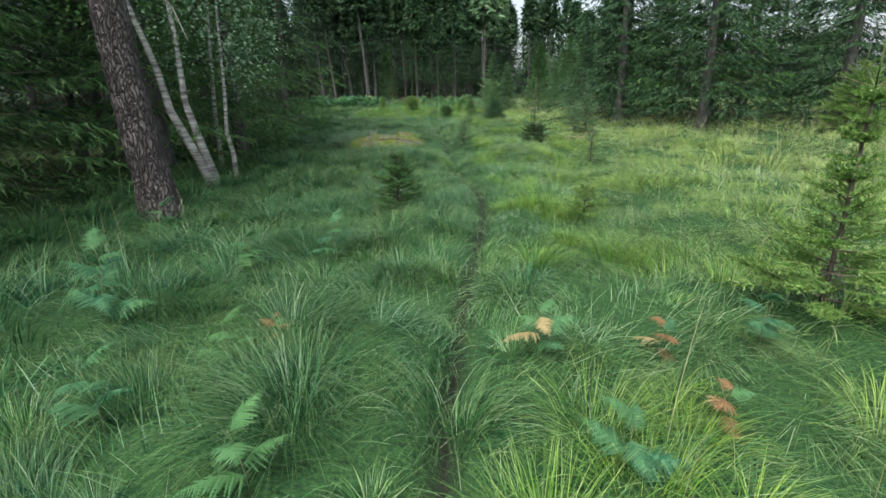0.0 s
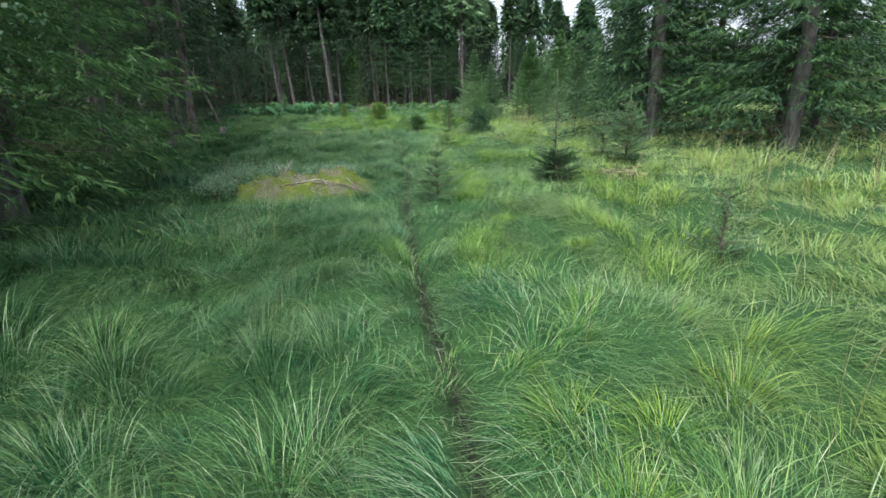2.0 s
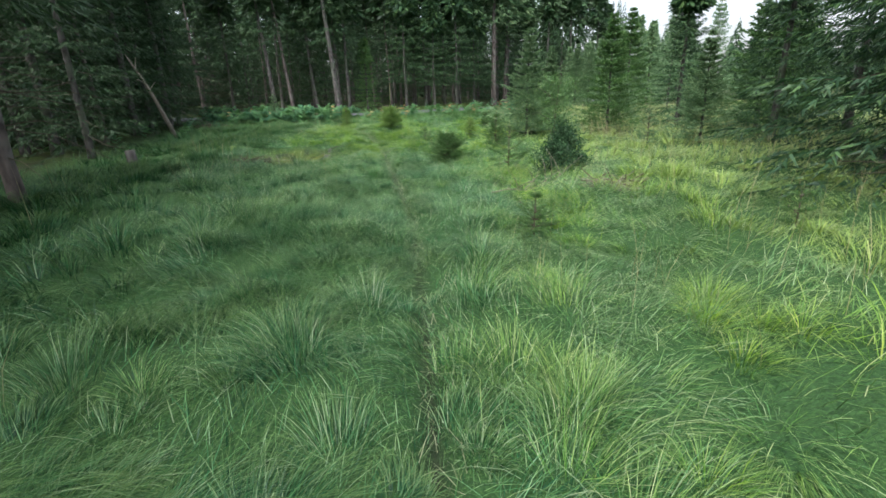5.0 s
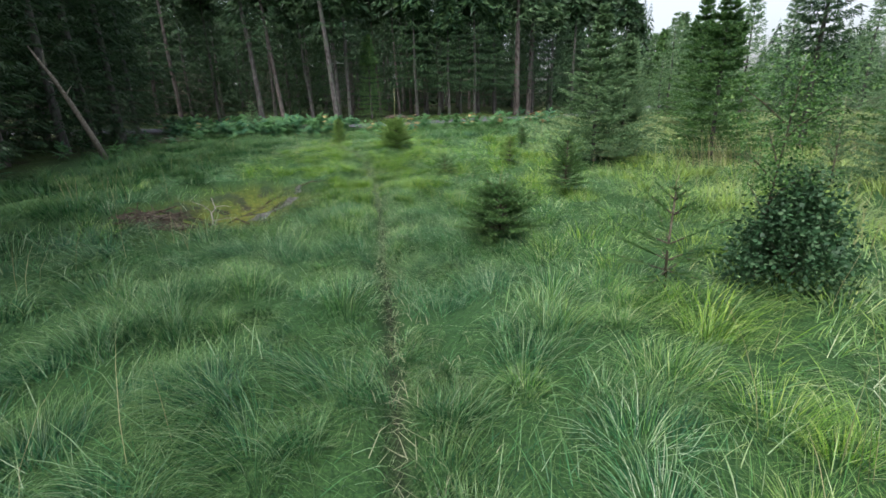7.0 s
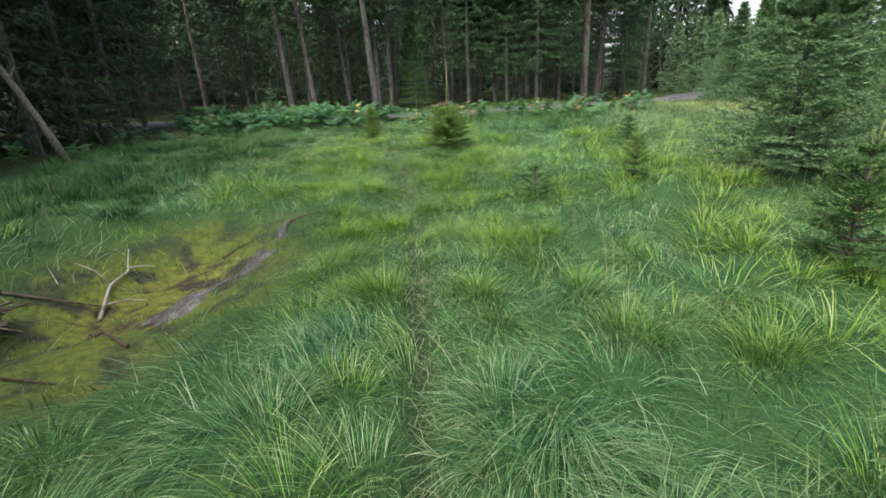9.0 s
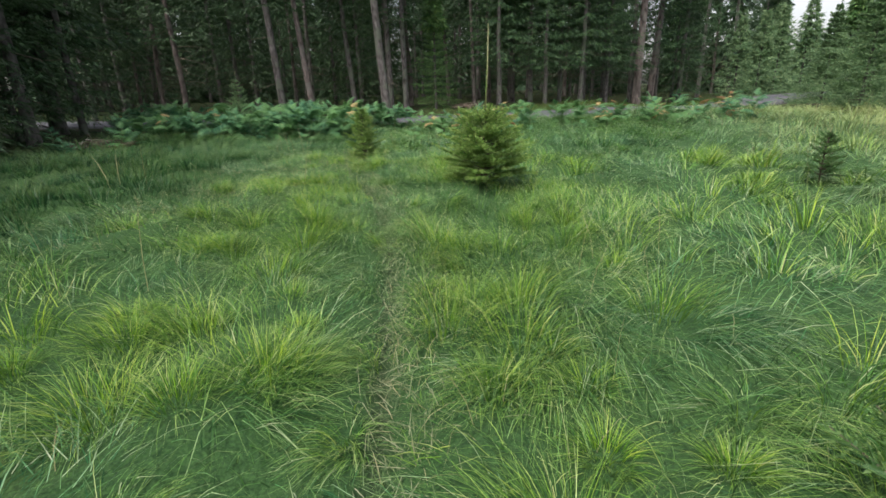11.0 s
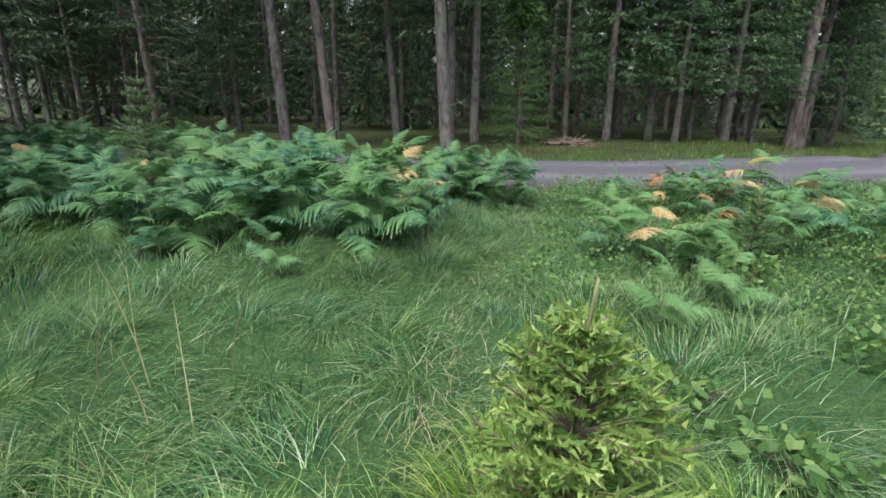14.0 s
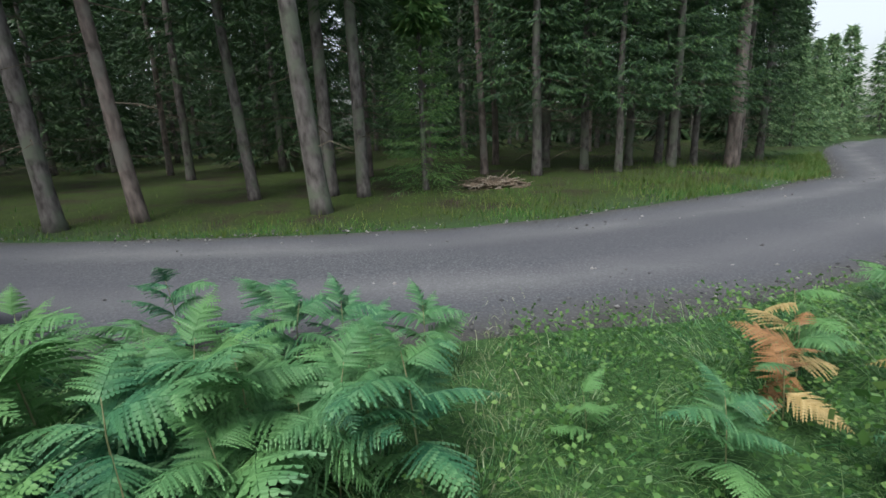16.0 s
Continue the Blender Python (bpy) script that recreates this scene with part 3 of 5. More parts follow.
def blades(name, x, y, h, w, lean_dir, lean, segs, mat, label, rs, bend=None, tone=None):
    """Tapered blades that curve over. lean: how far they bow; with bend given, lean is the angle at the foot and bend the turn towards the tip."""
    n = len(x)
    z = ground_z(x, y) - 0.02
    s = np.linspace(0, 1, segs + 1)
    dx, dy = np.cos(lean_dir), np.sin(lean_dir)
    px, py = -dy, dx
    tw = rs.uniform(-0.9, 0.9, n)
    ax, ay = px * np.cos(tw) + dx * np.sin(tw), py * np.cos(tw) + dy * np.sin(tw)
    cols = []
    uvs = []
    if bend is None:
        bow = np.clip(lean, 0.03, 1.5)
        start, bend = 0.22 * bow + np.clip(bow - 1.1, 0, 1) * 1.5, 1.6 * bow
    else:
        start = lean
    run, rise = np.zeros(n), np.zeros(n)
    for i, t in enumerate(s):
        if i:
            a = np.minimum(start + bend * (t - 0.5 / segs) ** 0.9, 2.25)
            run = run + np.sin(a) / segs
            rise = rise + np.cos(a) / segs
        cx, cy, cz = x + dx * h * run, y + dy * h * run, z + np.maximum(h * rise, 0.015 * t)
        if i == segs:
            cols.append(np.stack([cx, cy, cz], 1)[:, None])
            uvs.append(np.array([[0.5, 1.0]]))
        else:
            ww = w * (1 - 0.75 * t ** 1.5) * 0.5
            l = np.stack([cx - ax * ww, cy - ay * ww, cz], 1)
            r = np.stack([cx + ax * ww, cy + ay * ww, cz], 1)
            cols.append(np.stack([l, r], 1))
            uvs.append(np.array([[0.0, t], [1.0, t]]))
    v = np.concatenate(cols, 1)
    per = v.shape[1]
    base = np.arange(n)[:, None] * per
    loops, lens = [], []
    for i in range(segs - 1):
        loops += [2 * i, 2 * i + 1, 2 * i + 3, 2 * i + 2]
        lens.append(4)
    loops += [2 * segs - 2, 2 * segs - 1, 2 * segs]
    lens.append(3)
    lp = (base + np.array(loops)[None, :]).ravel()
    st = np.concatenate([[0], np.cumsum(lens)[:-1]])
    starts = (np.arange(n)[:, None] * sum(lens) + st[None, :]).ravel()
    uv = np.tile(np.concatenate(uvs, 0), (n, 1))
    me = mesh_arrays(name, v.reshape(-1, 3), lp, starts, uv)
    if tone is not None:
        at = me.attributes.new("tone", "FLOAT", "POINT")
        at.data.foreach_set("value", np.repeat(tone, per).astype(np.float32))
    ob = obj(name, me, mat)
    return tagged(ob, label, "grass", kind="stuff")


def tufted(rs, step, per, xmin, xmax, ymin, ymax, keep, spread):
    """Tussocks: a core of upright fresh blades, round it older ones that arch outwards or lie combed over one way.
    Returns x, y, length, direction, angle at the foot, bend, tone (1: fresh yellow-green, 0: silvery blue-green, -1:
    deep green of sedges with the left trees' shade put in)."""
    cx, cy = np.meshgrid(np.arange(xmin, xmax, step), np.arange(ymin, ymax, step))
    n = cx.size
    cx = cx.ravel() + rs.uniform(-0.8, 0.8, n) * step
    cy = cy.ravel() + rs.uniform(-0.8, 0.8, n) * step
    size = rs.uniform(0.55, 1.4, n)
    k = keep(cx, cy, rs)
    cx, cy, size = cx[k], cy[k], size[k]
    n = len(cx)
    fresh = np.clip(0.42 + wave(cx, cy, 0.42, 24) * 1.5 + rs.normal(0, 0.5, n) + np.interp(cy, [0, 18, 30, 35, 38], [-0.08, 0.02, 0.2, 0.1, -0.25]), 0, 1)[:, None]
    head = (2.6 * wave(cx, cy, 0.22, 22) * np.pi + rs.normal(0, 0.7, n))[:, None]
    a = rs.uniform(0, 2 * np.pi, (n, per))
    rr = np.sqrt(rs.uniform(0, 1, a.shape))
    x = cx[:, None] + rr * spread * size[:, None] * np.cos(a)
    y = cy[:, None] + rr * spread * size[:, None] * np.sin(a)
    comb = 0.15 + 0.9 * (1 - fresh) * rs.uniform(0.4, 1.3, (n, 1))
    d = np.arctan2(np.sin(a) * (0.15 + 0.75 * rr) + np.sin(head) * comb, np.cos(a) * (0.15 + 0.75 * rr) + np.cos(head) * comb) + rs.normal(0, 0.17, a.shape)
    core = np.clip(1.25 * fresh - rr ** 1.5 + 0.25 + rs.normal(0, 0.15, a.shape), 0, 1)
    foot = 0.05 + 0.75 * (1 - core) * rs.uniform(0.5, 1.2, a.shape) + 0.2 * rr
    bend = 0.75 + 0.95 * (1 - core) + rs.uniform(0.0, 0.9, a.shape)
    h = rs.uniform(0.21, 0.37, a.shape) * (1.25 - 0.4 * core) * (size * (1.0 + 0.35 * wave(cx, cy, 0.5, 23)))[:, None]
    tone = np.clip(0.1 + 0.9 * core + rs.normal(0, 0.1, (n, 1)), 0, 1)
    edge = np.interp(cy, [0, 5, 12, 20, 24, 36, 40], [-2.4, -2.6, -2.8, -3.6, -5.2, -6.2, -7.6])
    shade_sedge = np.clip((edge - cx + rs.normal(0, 0.35, n)) / 1.2, 0, 1)[:, None]
    # left of the footpath the deep tone stands in for the trees' shade
    shade_sedge = np.maximum(shade_sedge, (np.clip((27 - cy) / 6, 0, 1) * np.clip((1.2 - cx) / 1.4, 0, 1) * rs.uniform(0.3, 0.9, n))[:, None])
    shade_sedge = np.maximum(shade_sedge, (0.75 * np.clip((cy - 36.5) / 2.5, 0, 1) * rs.uniform(0.5, 1, n))[:, None])
    tone = tone * (1 - shade_sedge) - shade_sedge
    foot = foot * (1 - 0.6 * shade_sedge)
    bend = bend * (1 - 0.35 * shade_sedge)
    h = h * (1 - 0.15 * shade_sedge)
    return [q.ravel() for q in (x, y, h, d, foot, bend, tone)]


def open_ground(x, y, rs):
    ok = road_distance(x, y) > 2.05
    ok &= mud_amount(x, y) < rs.uniform(0.05, 0.55, x.shape) ** 2
    ok &= moss_amount(x, y) < rs.uniform(0.02, 0.4, x.shape)
    ok &= np.abs(x - way_x(y)) > rs.uniform(0.0, 0.045, x.shape)
    edge = -5.6 - np.interp(y, [0, 8, 20, 32, 40, 48], [0, 0, 2.0, 6, 8, 9])
    ok &= x > edge + rs.normal(0, 0.7, x.shape)
    ok &= y < 46
    return ok


def build_grass():
    rs = np.random.RandomState(12)

    def low(x, y, r):
        d = np.abs(x - way_x(y))
        return (road_distance(x, y) > 2.0) & (moss_amount(x, y) < 0.2) & (mud_amount(x, y) < r.uniform(0.1, 1.5, x.shape)) & (d > r.uniform(0.0, 0.025, x.shape)) & (d < 5.5)

    def near(x, y, r):
        d = np.abs(x - way_x(y))
        return open_ground(x, y, r) & (d < 2.1) & (y < 43.5)

    def middle(x, y, r):
        d = np.abs(x - way_x(y))
        return open_ground(x, y, r) & (d >= 2.0) & (d < 6.5)

    def far(x, y, r):
        d = np.abs(x - way_x(y))
        return open_ground(x, y, r) & (d >= 6.2)

    g = tufted(rs, 0.38, 260, -9, 4, -1.2, 43.5, near, 0.16)
    k = open_ground(g[0], g[1], rs)
    x, y, h, d, foot, bend, tone = [q[k] for q in g]
    off = x - way_x(y)
    along = np.exp(-(off / 0.32) ** 2) * np.clip((37.5 - y) / 2, 0, 1)
    h = h * (1 - 0.25 * along) * (1 - 0.5 * np.clip(mud_amount(x - 0.5, y + 0.6) * 2, 0, 1))
    h = h * (1 - 0.55 * np.clip((y - 38.5) / 2.5, 0, 1) * (off > -0.3)) * (1 - 0.2 * np.clip((y - 33) / 2.5, 0, 1))
    out = np.where(off > 0, -0.25, 3.4) + 0.5 * np.sin(y * 1.7)
    pull = along * 0.45
    d = np.arctan2(np.sin(d) * (1 - pull) + np.sin(out) * pull, np.cos(d) * (1 - pull) + np.cos(out) * pull)
    for close, segs in ((np.abs(off) < 0.5, 4), (np.abs(off) >= 0.5, 3)):
        m = int(close.sum())
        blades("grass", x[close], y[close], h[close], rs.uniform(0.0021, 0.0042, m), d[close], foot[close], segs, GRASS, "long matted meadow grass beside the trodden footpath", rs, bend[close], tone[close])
    # matted blades lying between the tussocks
    n = 330000
    x, y = rs.uniform(-11, 7, n), rs.uniform(-1.2, 43.5, n)
    off = np.abs(x - way_x(y))
    k = low(x, y, rs) & (rs.rand(n) < np.interp(off, [1.2, 2.6, 5.5], [1.0, 0.5, 0.2]))
    x, y, off = x[k], y[k], off[k]
    n = len(x)
    tone = np.clip(0.3 + 0.9 * wave(x, y, 0.42, 24) + rs.normal(0, 0.2, n) - 0.3 * np.clip((y - 35) / 3, 0, 1), 0, 1)
    # deep tone at the forest edge and left of the path, tree shade included
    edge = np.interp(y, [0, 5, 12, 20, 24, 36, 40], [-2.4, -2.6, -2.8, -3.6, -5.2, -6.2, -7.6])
    shade_sedge = np.maximum(np.clip((edge - x) / 1.2, 0, 1), np.clip((27 - y) / 6, 0, 1) * np.clip((1.2 - x) / 1.4, 0, 1) * rs.uniform(0.3, 0.9, n))
    shade_sedge = np.maximum(shade_sedge, 0.75 * np.clip((y - 36.5) / 2.5, 0, 1) * rs.uniform(0.5, 1, n))
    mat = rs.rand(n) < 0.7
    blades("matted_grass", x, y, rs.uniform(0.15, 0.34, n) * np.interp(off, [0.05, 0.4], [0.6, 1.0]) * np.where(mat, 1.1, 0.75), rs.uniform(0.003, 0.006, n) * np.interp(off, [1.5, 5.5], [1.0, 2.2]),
           2.6 * wave(x, y, 0.22, 22) * np.pi + rs.normal(0, 0.6, n), np.where(mat, rs.uniform(0.6, 1.15, n), rs.uniform(0.05, 0.5, n)), 2, GRASS, "matted low grass between the taller tufts", rs, rs.uniform(0.3, 0.8, n), tone * (1 - shade_sedge) - shade_sedge)
    # trodden blades lying along the footpath
    n = 22000
    y = rs.uniform(-1.2, 43.4, n)
    y = y[rs.rand(n) < np.interp(y, [9, 16, 22, 30], [0.12, 0.3, 0.8, 1.0])]
    n = len(y)
    x = way_x(y) + rs.normal(0, 0.13, n) + np.interp(y, [9, 18], [0.0, 0.1])
    slope = np.arctan2(1.0, (way_x(y + 0.3) - way_x(y - 0.3)) / 0.6)
    blades("trodden_grass", x, y, rs.uniform(0.12, 0.32, n), rs.uniform(0.003, 0.006, n), slope + rs.normal(0, 0.7, n) + np.pi * (rs.rand(n) < 0.3), rs.uniform(1.15, 1.75, n), 2, TRODDEN, "flattened pale grass lying on the footpath", rs)
    g = tufted(rs, 0.46, 85, -14, 10, -1.5, 44.5, middle, 0.19)
    k = open_ground(g[0], g[1], rs)
    x, y, h, d, foot, bend, tone = [q[k] for q in g]
    off = np.abs(x - way_x(y))
    for part_, segs in ((off < 3.4, 3), (off >= 3.4, 2)):
        w = rs.uniform(0.7, 1.3, int(part_.sum())) * np.interp(off[part_], [2.0, 6.5], [0.0050, 0.0115])
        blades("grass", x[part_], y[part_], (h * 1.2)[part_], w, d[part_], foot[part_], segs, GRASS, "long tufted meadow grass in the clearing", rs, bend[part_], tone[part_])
    g = tufted(rs, 0.55, 32, -16, 26, -3, 46, far, 0.28)
    k = open_ground(g[0], g[1], rs)
    x, y, h, d, foot, bend, tone = [q[k] for q in g]
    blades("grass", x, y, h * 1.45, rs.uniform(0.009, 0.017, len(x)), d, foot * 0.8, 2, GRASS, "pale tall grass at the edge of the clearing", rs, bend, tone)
    # bleached dead grass lying in low places
    n = 26000
    x, y = rs.uniform(-7.6, 1.0, n), rs.uniform(28, 37.5, n)
    k = open_ground(x, y, rs) & (rs.rand(n) < np.clip(0.02 + 1.1 * np.exp(-((x + 5.8) / 1.0) ** 2 - ((y - 34.0) / 2.0) ** 2), 0, 1)) | (open_ground(x, y, rs) & (np.abs(x - way_x(y) - 0.2) < 0.22) & (rs.rand(n) < 0.5) & (y > 29))
    x, y = x[k], y[k]
    blades("dead_grass", x, y, rs.uniform(0.12, 0.32, len(x)), rs.uniform(0.002, 0.0042, len(x)), rs.uniform(0, 6.3, len(x)), rs.uniform(1.0, 1.5, len(x)), 3, STRAW, "bleached dead grass lying between green tufts", rs)
    # pale seed stalks standing over the grass
    n = 5200
    x, y = rs.uniform(-8, 16, n), rs.uniform(0, 43, n)
    k = open_ground(x, y, rs) & ((x > 2.2 + rs.normal(0, 0.8, n)) | (wave(x, y, 0.3, 81) > 0.25)) & (np.abs(x - way_x(y)) > 0.7)
    x, y = x[k], y[k]
    blades("seed_stalks", x, y, rs.uniform(0.45, 0.8, len(x)), np.interp(np.abs(x), [2, 8], [0.0035, 0.011]) * rs.uniform(0.8, 1.2, len(x)), rs.uniform(0, 6.3, len(x)), rs.uniform(0.1, 0.5, len(x)), 3, STRAW, "thin pale seed stalks in the meadow", rs)
    # short turf beyond the road
    n = 300000
    x = rs.uniform(-20, 12, n)
    y = rs.uniform(45, 62, n)
    rd = road_distance(x, y)
    k = (rd > 1.9) & (rd < 1.95 + rs.exponential(1.5, n) * np.interp(x, [-9, -5], [0.4, 1.0])) & (wave(x, y, 0.35, 51) > rs.uniform(-0.5, 0.35, n)) & (y > np.interp(x, [a for a, _ in ROAD_MID], [b for _, b in ROAD_MID]))
    x, y = x[k], y[k]
    blades("verge_grass", x, y, rs.uniform(0.06, 0.22, len(x)) * np.interp(x, [-6, 2], [0.8, 1.5]), rs.uniform(0.008, 0.016, len(x)), rs.uniform(0, 6.3, len(x)), rs.uniform(0.1, 1.0, len(x)), 2, SHORT_GRASS, "short rough grass on the far road verge", rs)


# ---- bracken ----


def frond_mesh(seed, length, pairs=21, lobes=9):
    """One bracken frond: arching rib, tapering pairs of side stalks, each one feathered with small lobes."""
    pr = random.Random(seed)
    verts, faces = [], []

    def spine(u):
        return Vector((length * u, 0.03 * length * math.sin(u * 2 + seed), length * (0.30 * u - 0.48 * u * u)))
    pts = [spine(i / 6) for i in range(7)]
    v, f = tube(pts, [0.004 - 0.003 * i / 6 for i in range(7)], 3, close=False)
    verts += v
    faces += f
    for i in range(pairs):
        u = 0.06 + 0.93 * (i / (pairs - 1)) ** 0.9
        p = spine(u)
        t = (spine(min(1, u + 0.03)) - spine(u - 0.03)).normalized()
        side0 = Vector((0, 1, 0))
        up = side0.cross(t) * -1
        w = (u - 0.06) / 0.93
        L = length * 0.46 * (1 - w) ** 0.9 * (0.75 + 0.25 * min(1, w / 0.12)) + 0.008
        for sg in (-1, 1):
            d = (side0 * sg + t * pr.uniform(0.35, 0.6) + Vector((0, 0, pr.uniform(-0.3, 0.12)))).normalized()
            across = d.cross(up).normalized()
            LL = L * pr.uniform(0.8, 1.1)
            m = max(1, round(lobes * min(1, LL / (0.4 * length))))
            half = length * 0.047 * min(1, LL / (0.3 * length) + 0.12) * pr.uniform(0.85, 1.1)
            sag = pr.uniform(0.15, 0.4)
            tilt = up * pr.uniform(-0.35, 0.35)

            def at(a, k):
                return p + d * LL * a + (across + tilt) * half * k * (1 - 0.75 * a) + Vector((0, 0, -sag * LL * a * a - 0.25 * half * abs(k)))
            n = len(verts)
            mid = [at(j / m, 0.0) for j in range(m + 1)]
            verts += mid
            for j in range(m):
                for k in (-1, 1):
                    q = len(verts)
                    verts.append(at((j + 0.22) / m, 0.9 * k))
                    verts.append(at((j + 0.78) / m, 1.0 * k * pr.uniform(0.8, 1.1)))
                    faces.append((n + j, q, q + 1, n + j + 1) if k > 0 else (n + j + 1, q + 1, q, n + j))
            q = len(verts)
            verts += [at(0.9, 0.25), at(0.9, -0.25), at(1.1, 0)]
            faces.append((q, q + 1, q + 2))
    return mesh_from("frond", verts, faces)


def build_bracken():
    fr = [frond_mesh(s, L) for s, L in ((1, 0.52), (2, 0.6), (3, 0.45))]
    stalk_v, stalk_f = tube([(0, 0, -0.05), (0.015, 0.01, 0.3), (0.05, 0.0, 0.62), (0.09, 0.0, 0.82)], [0.006, 0.0055, 0.004, 0.002], 5)
    stalk = mesh_from("stalk", stalk_v, stalk_f, True)
    stalk.materials.append(STEM_GREEN)
    made = {}

    def coloured(i, mat):
        if (i, mat.name) not in made:
            me = fr[i].copy()
            me.materials.append(mat)
            made[(i, mat.name)] = me
        return made[(i, mat.name)]
    kinds = []
    pr = random.Random(77)
    for seed, mats, label in ((0, [FERN] * 10, "blue-green bracken fern with spread fronds"), (1, [FERN] * 9, "green bracken fern with arching fronds"), (2, [FERN] * 5, "small green bracken fern in the grass"),
                              (3, [FERN, FERN, FERN_GOLD, FERN, FERN, FERN_GOLD, FERN], "bracken fern turning golden yellow"), (4, [FERN_RUST, FERN_GOLD, FERN_RUST, FERN, FERN_RUST], "withered rust-brown bracken fern"), (5, [FERN, FERN_GOLD, FERN_GOLD, FERN, FERN_GOLD, FERN_GOLD], "bracken fern with pale golden withered fronds")):
        thing = new("bracken_fern")
        obj("stalk", stalk, None, thing)
        for j, mat in enumerate(mats):
            i = pr.randrange(3)
            ob = obj("frond", coloured(i, mat), None, thing, "" if mat is FERN else ("golden withering frond" if mat is FERN_GOLD else "rust-brown dry frond"))
            u = j / (len(mats) - 1)
            s = (1.2 - 0.45 * u) * pr.uniform(0.85, 1.1)
            h = 0.26 + 0.52 * u
            ob.matrix_basis = pose(0.07 * u, 0, h, pr.uniform(-22, 22), pr.uniform(-30, 22) - 26 * u + (24 * u if mat is FERN_GOLD else 0), 137.5 * j + pr.uniform(-25, 25)) @ Matrix.Diagonal((s, s, s, 1))
        tagged(thing, label, "fern", "bracken in the clearing")
        kinds.append(thing)
    used = set()

    def place(kind, x, y, turn, s):
        if y > 30 and math.hypot(x - float(way_x(y)), 0.0) < 0.62 and y < 41.2:
            x += 0.5 if x > way_x(y) else -0.5
        if kind in used and math.hypot(x + 5.15, y - 39.7) < (1.4 if y > 39.55 else 0.72):
            return
        if kind in used:
            copy_to(kinds[kind], x, y, turn, s)
        else:
            used.add(kind)
            settle(kinds[kind], x, y, turn, s)
    # single plants in the meadow
    for kind, x, y, s in ((3, 0.78, 1.85, 0.4), (4, 1.53, 1.37, 0.28), (4, 1.5, 2.0, 0.33), (2, -0.42, 0.95, 0.4), (2, -2.2, 2.75, 0.55), (2, -1.25, 1.35, 0.45), (2, -0.75, 3.75, 0.5), (2, -1.9, 2.3, 0.5),
                          (2, -0.9, 1.9, 0.4), (2, 1.0, 1.1, 0.4), (2, -1.3, 3.2, 0.45), (4, -0.75, 2.2, 0.2), (2, 2.0, 1.9, 0.4), (2, -2.7, 4.4, 0.5)):
        place(kind, x, y, pr.uniform(0, 360), s)
    # the belt before the road, left and right of the footpath
    n = 0
    while n < 60:
        x, y = pr.uniform(-15.5, -6.0), pr.uniform(38.6, 43.0)
        if y < 39.3 + max(0, (-8.5 - x)) * 0.28 - 0.4 * (x > -7.2) or (x > -6.4 and y < 39.2) or (x > -8.6 and y > 42.0):
            continue
        place(pr.choice([0, 0, 0, 1, 1]) if pr.random() > 0.06 else 3, x, y, pr.uniform(0, 360), pr.uniform(0.7, 0.95))
        n += 1
    for kind, x, y, s in ((0, -6.5, 38.95, 0.85), (0, -7.1, 39.2, 0.9), (5, -6.4, 40.0, 1.0), (1, -6.1, 40.6, 0.85), (1, -5.9, 41.0, 0.85), (0, -6.5, 40.6, 0.9), (0, -6.6, 41.6, 0.95), (1, -6.1, 41.5, 0.9), (0, -7.2, 41.1, 0.9), (1, -7.5, 41.9, 0.9), (0, -6.3, 42.3, 0.85), (1, -7.0, 42.5, 0.9), (0, -8.1, 41.4, 0.95), (1, -8.4, 42.2, 0.9), (1, -6.0, 40.75, 0.8), (1, -5.6, 41.7, 0.85), (0, -5.75, 41.25, 0.8), (1, -5.35, 42.1, 0.8), (0, -6.05, 42.0, 0.9), (1, -4.15, 41.3, 0.75), (4, -3.7, 41.7, 0.55), (3, -3.35, 42.2, 0.7), (0, -6.8, 40.2, 0.85), (1, -7.7, 40.4, 0.9), (1, -5.8, 42.1, 0.85), (1, -5.3, 41.3, 1.1), (0, -5.9, 41.22, 1.15), (1, -5.62, 41.25, 1.0), (0, -6.3, 41.0, 1.1), (1, -6.9, 41.0, 1.15), (0, -6.75, 40.75, 1.1), (1, -6.2, 41.3, 1.1), (1, -5.98, 39.4, 0.8), (0, -6.25, 39.05, 0.85), (1, -6.2, 39.5, 0.85), (0, -6.65, 39.4, 0.9), (3, -4.2, 39.3, 0.75), (1, -3.9, 39.0, 0.7),
                          (1, -4.45, 39.35, 0.7), (0, -4.2, 39.9, 0.8), (4, -3.5, 41.95, 0.6), (4, -3.6, 39.9, 0.65), (1, -3.3, 41.2, 0.8), (4, -3.2, 40.8, 0.65), (5, -2.75, 41.8, 0.85), (1, -3.0, 39.8, 0.7), (2, -3.82, 38.5, 0.6),
                          (2, -4.6, 41.6, 0.5), (0, -2.4, 41.0, 0.8), (1, -1.9, 40.2, 0.8), (1, -1.2, 41.4, 0.8), (4, -2.3, 39.4, 0.6), (0, -0.6, 42.0, 0.8), (1, 0.4, 41.2, 0.8), (3, 0.0, 43.0, 0.8), (1, 1.6, 43.4, 0.8),
                          (4, 1.4, 41.8, 0.7), (1, -2.4, 37.7, 0.6), (2, -4.3, 38.0, 0.6), (1, 2.8, 45.0, 0.8), (0, -2.2, 42.8, 0.8), (2, -6.9, 38.3, 0.5), (2, -7.9, 38.4, 0.6)):
        place(kind, x, y, pr.uniform(0, 360), s * (0.72 if 40.1 < y < 42.6 and -7.6 < x < -4 else 0.9))
    for _ in range(26):
        x = pr.uniform(-13.0, -6.9)
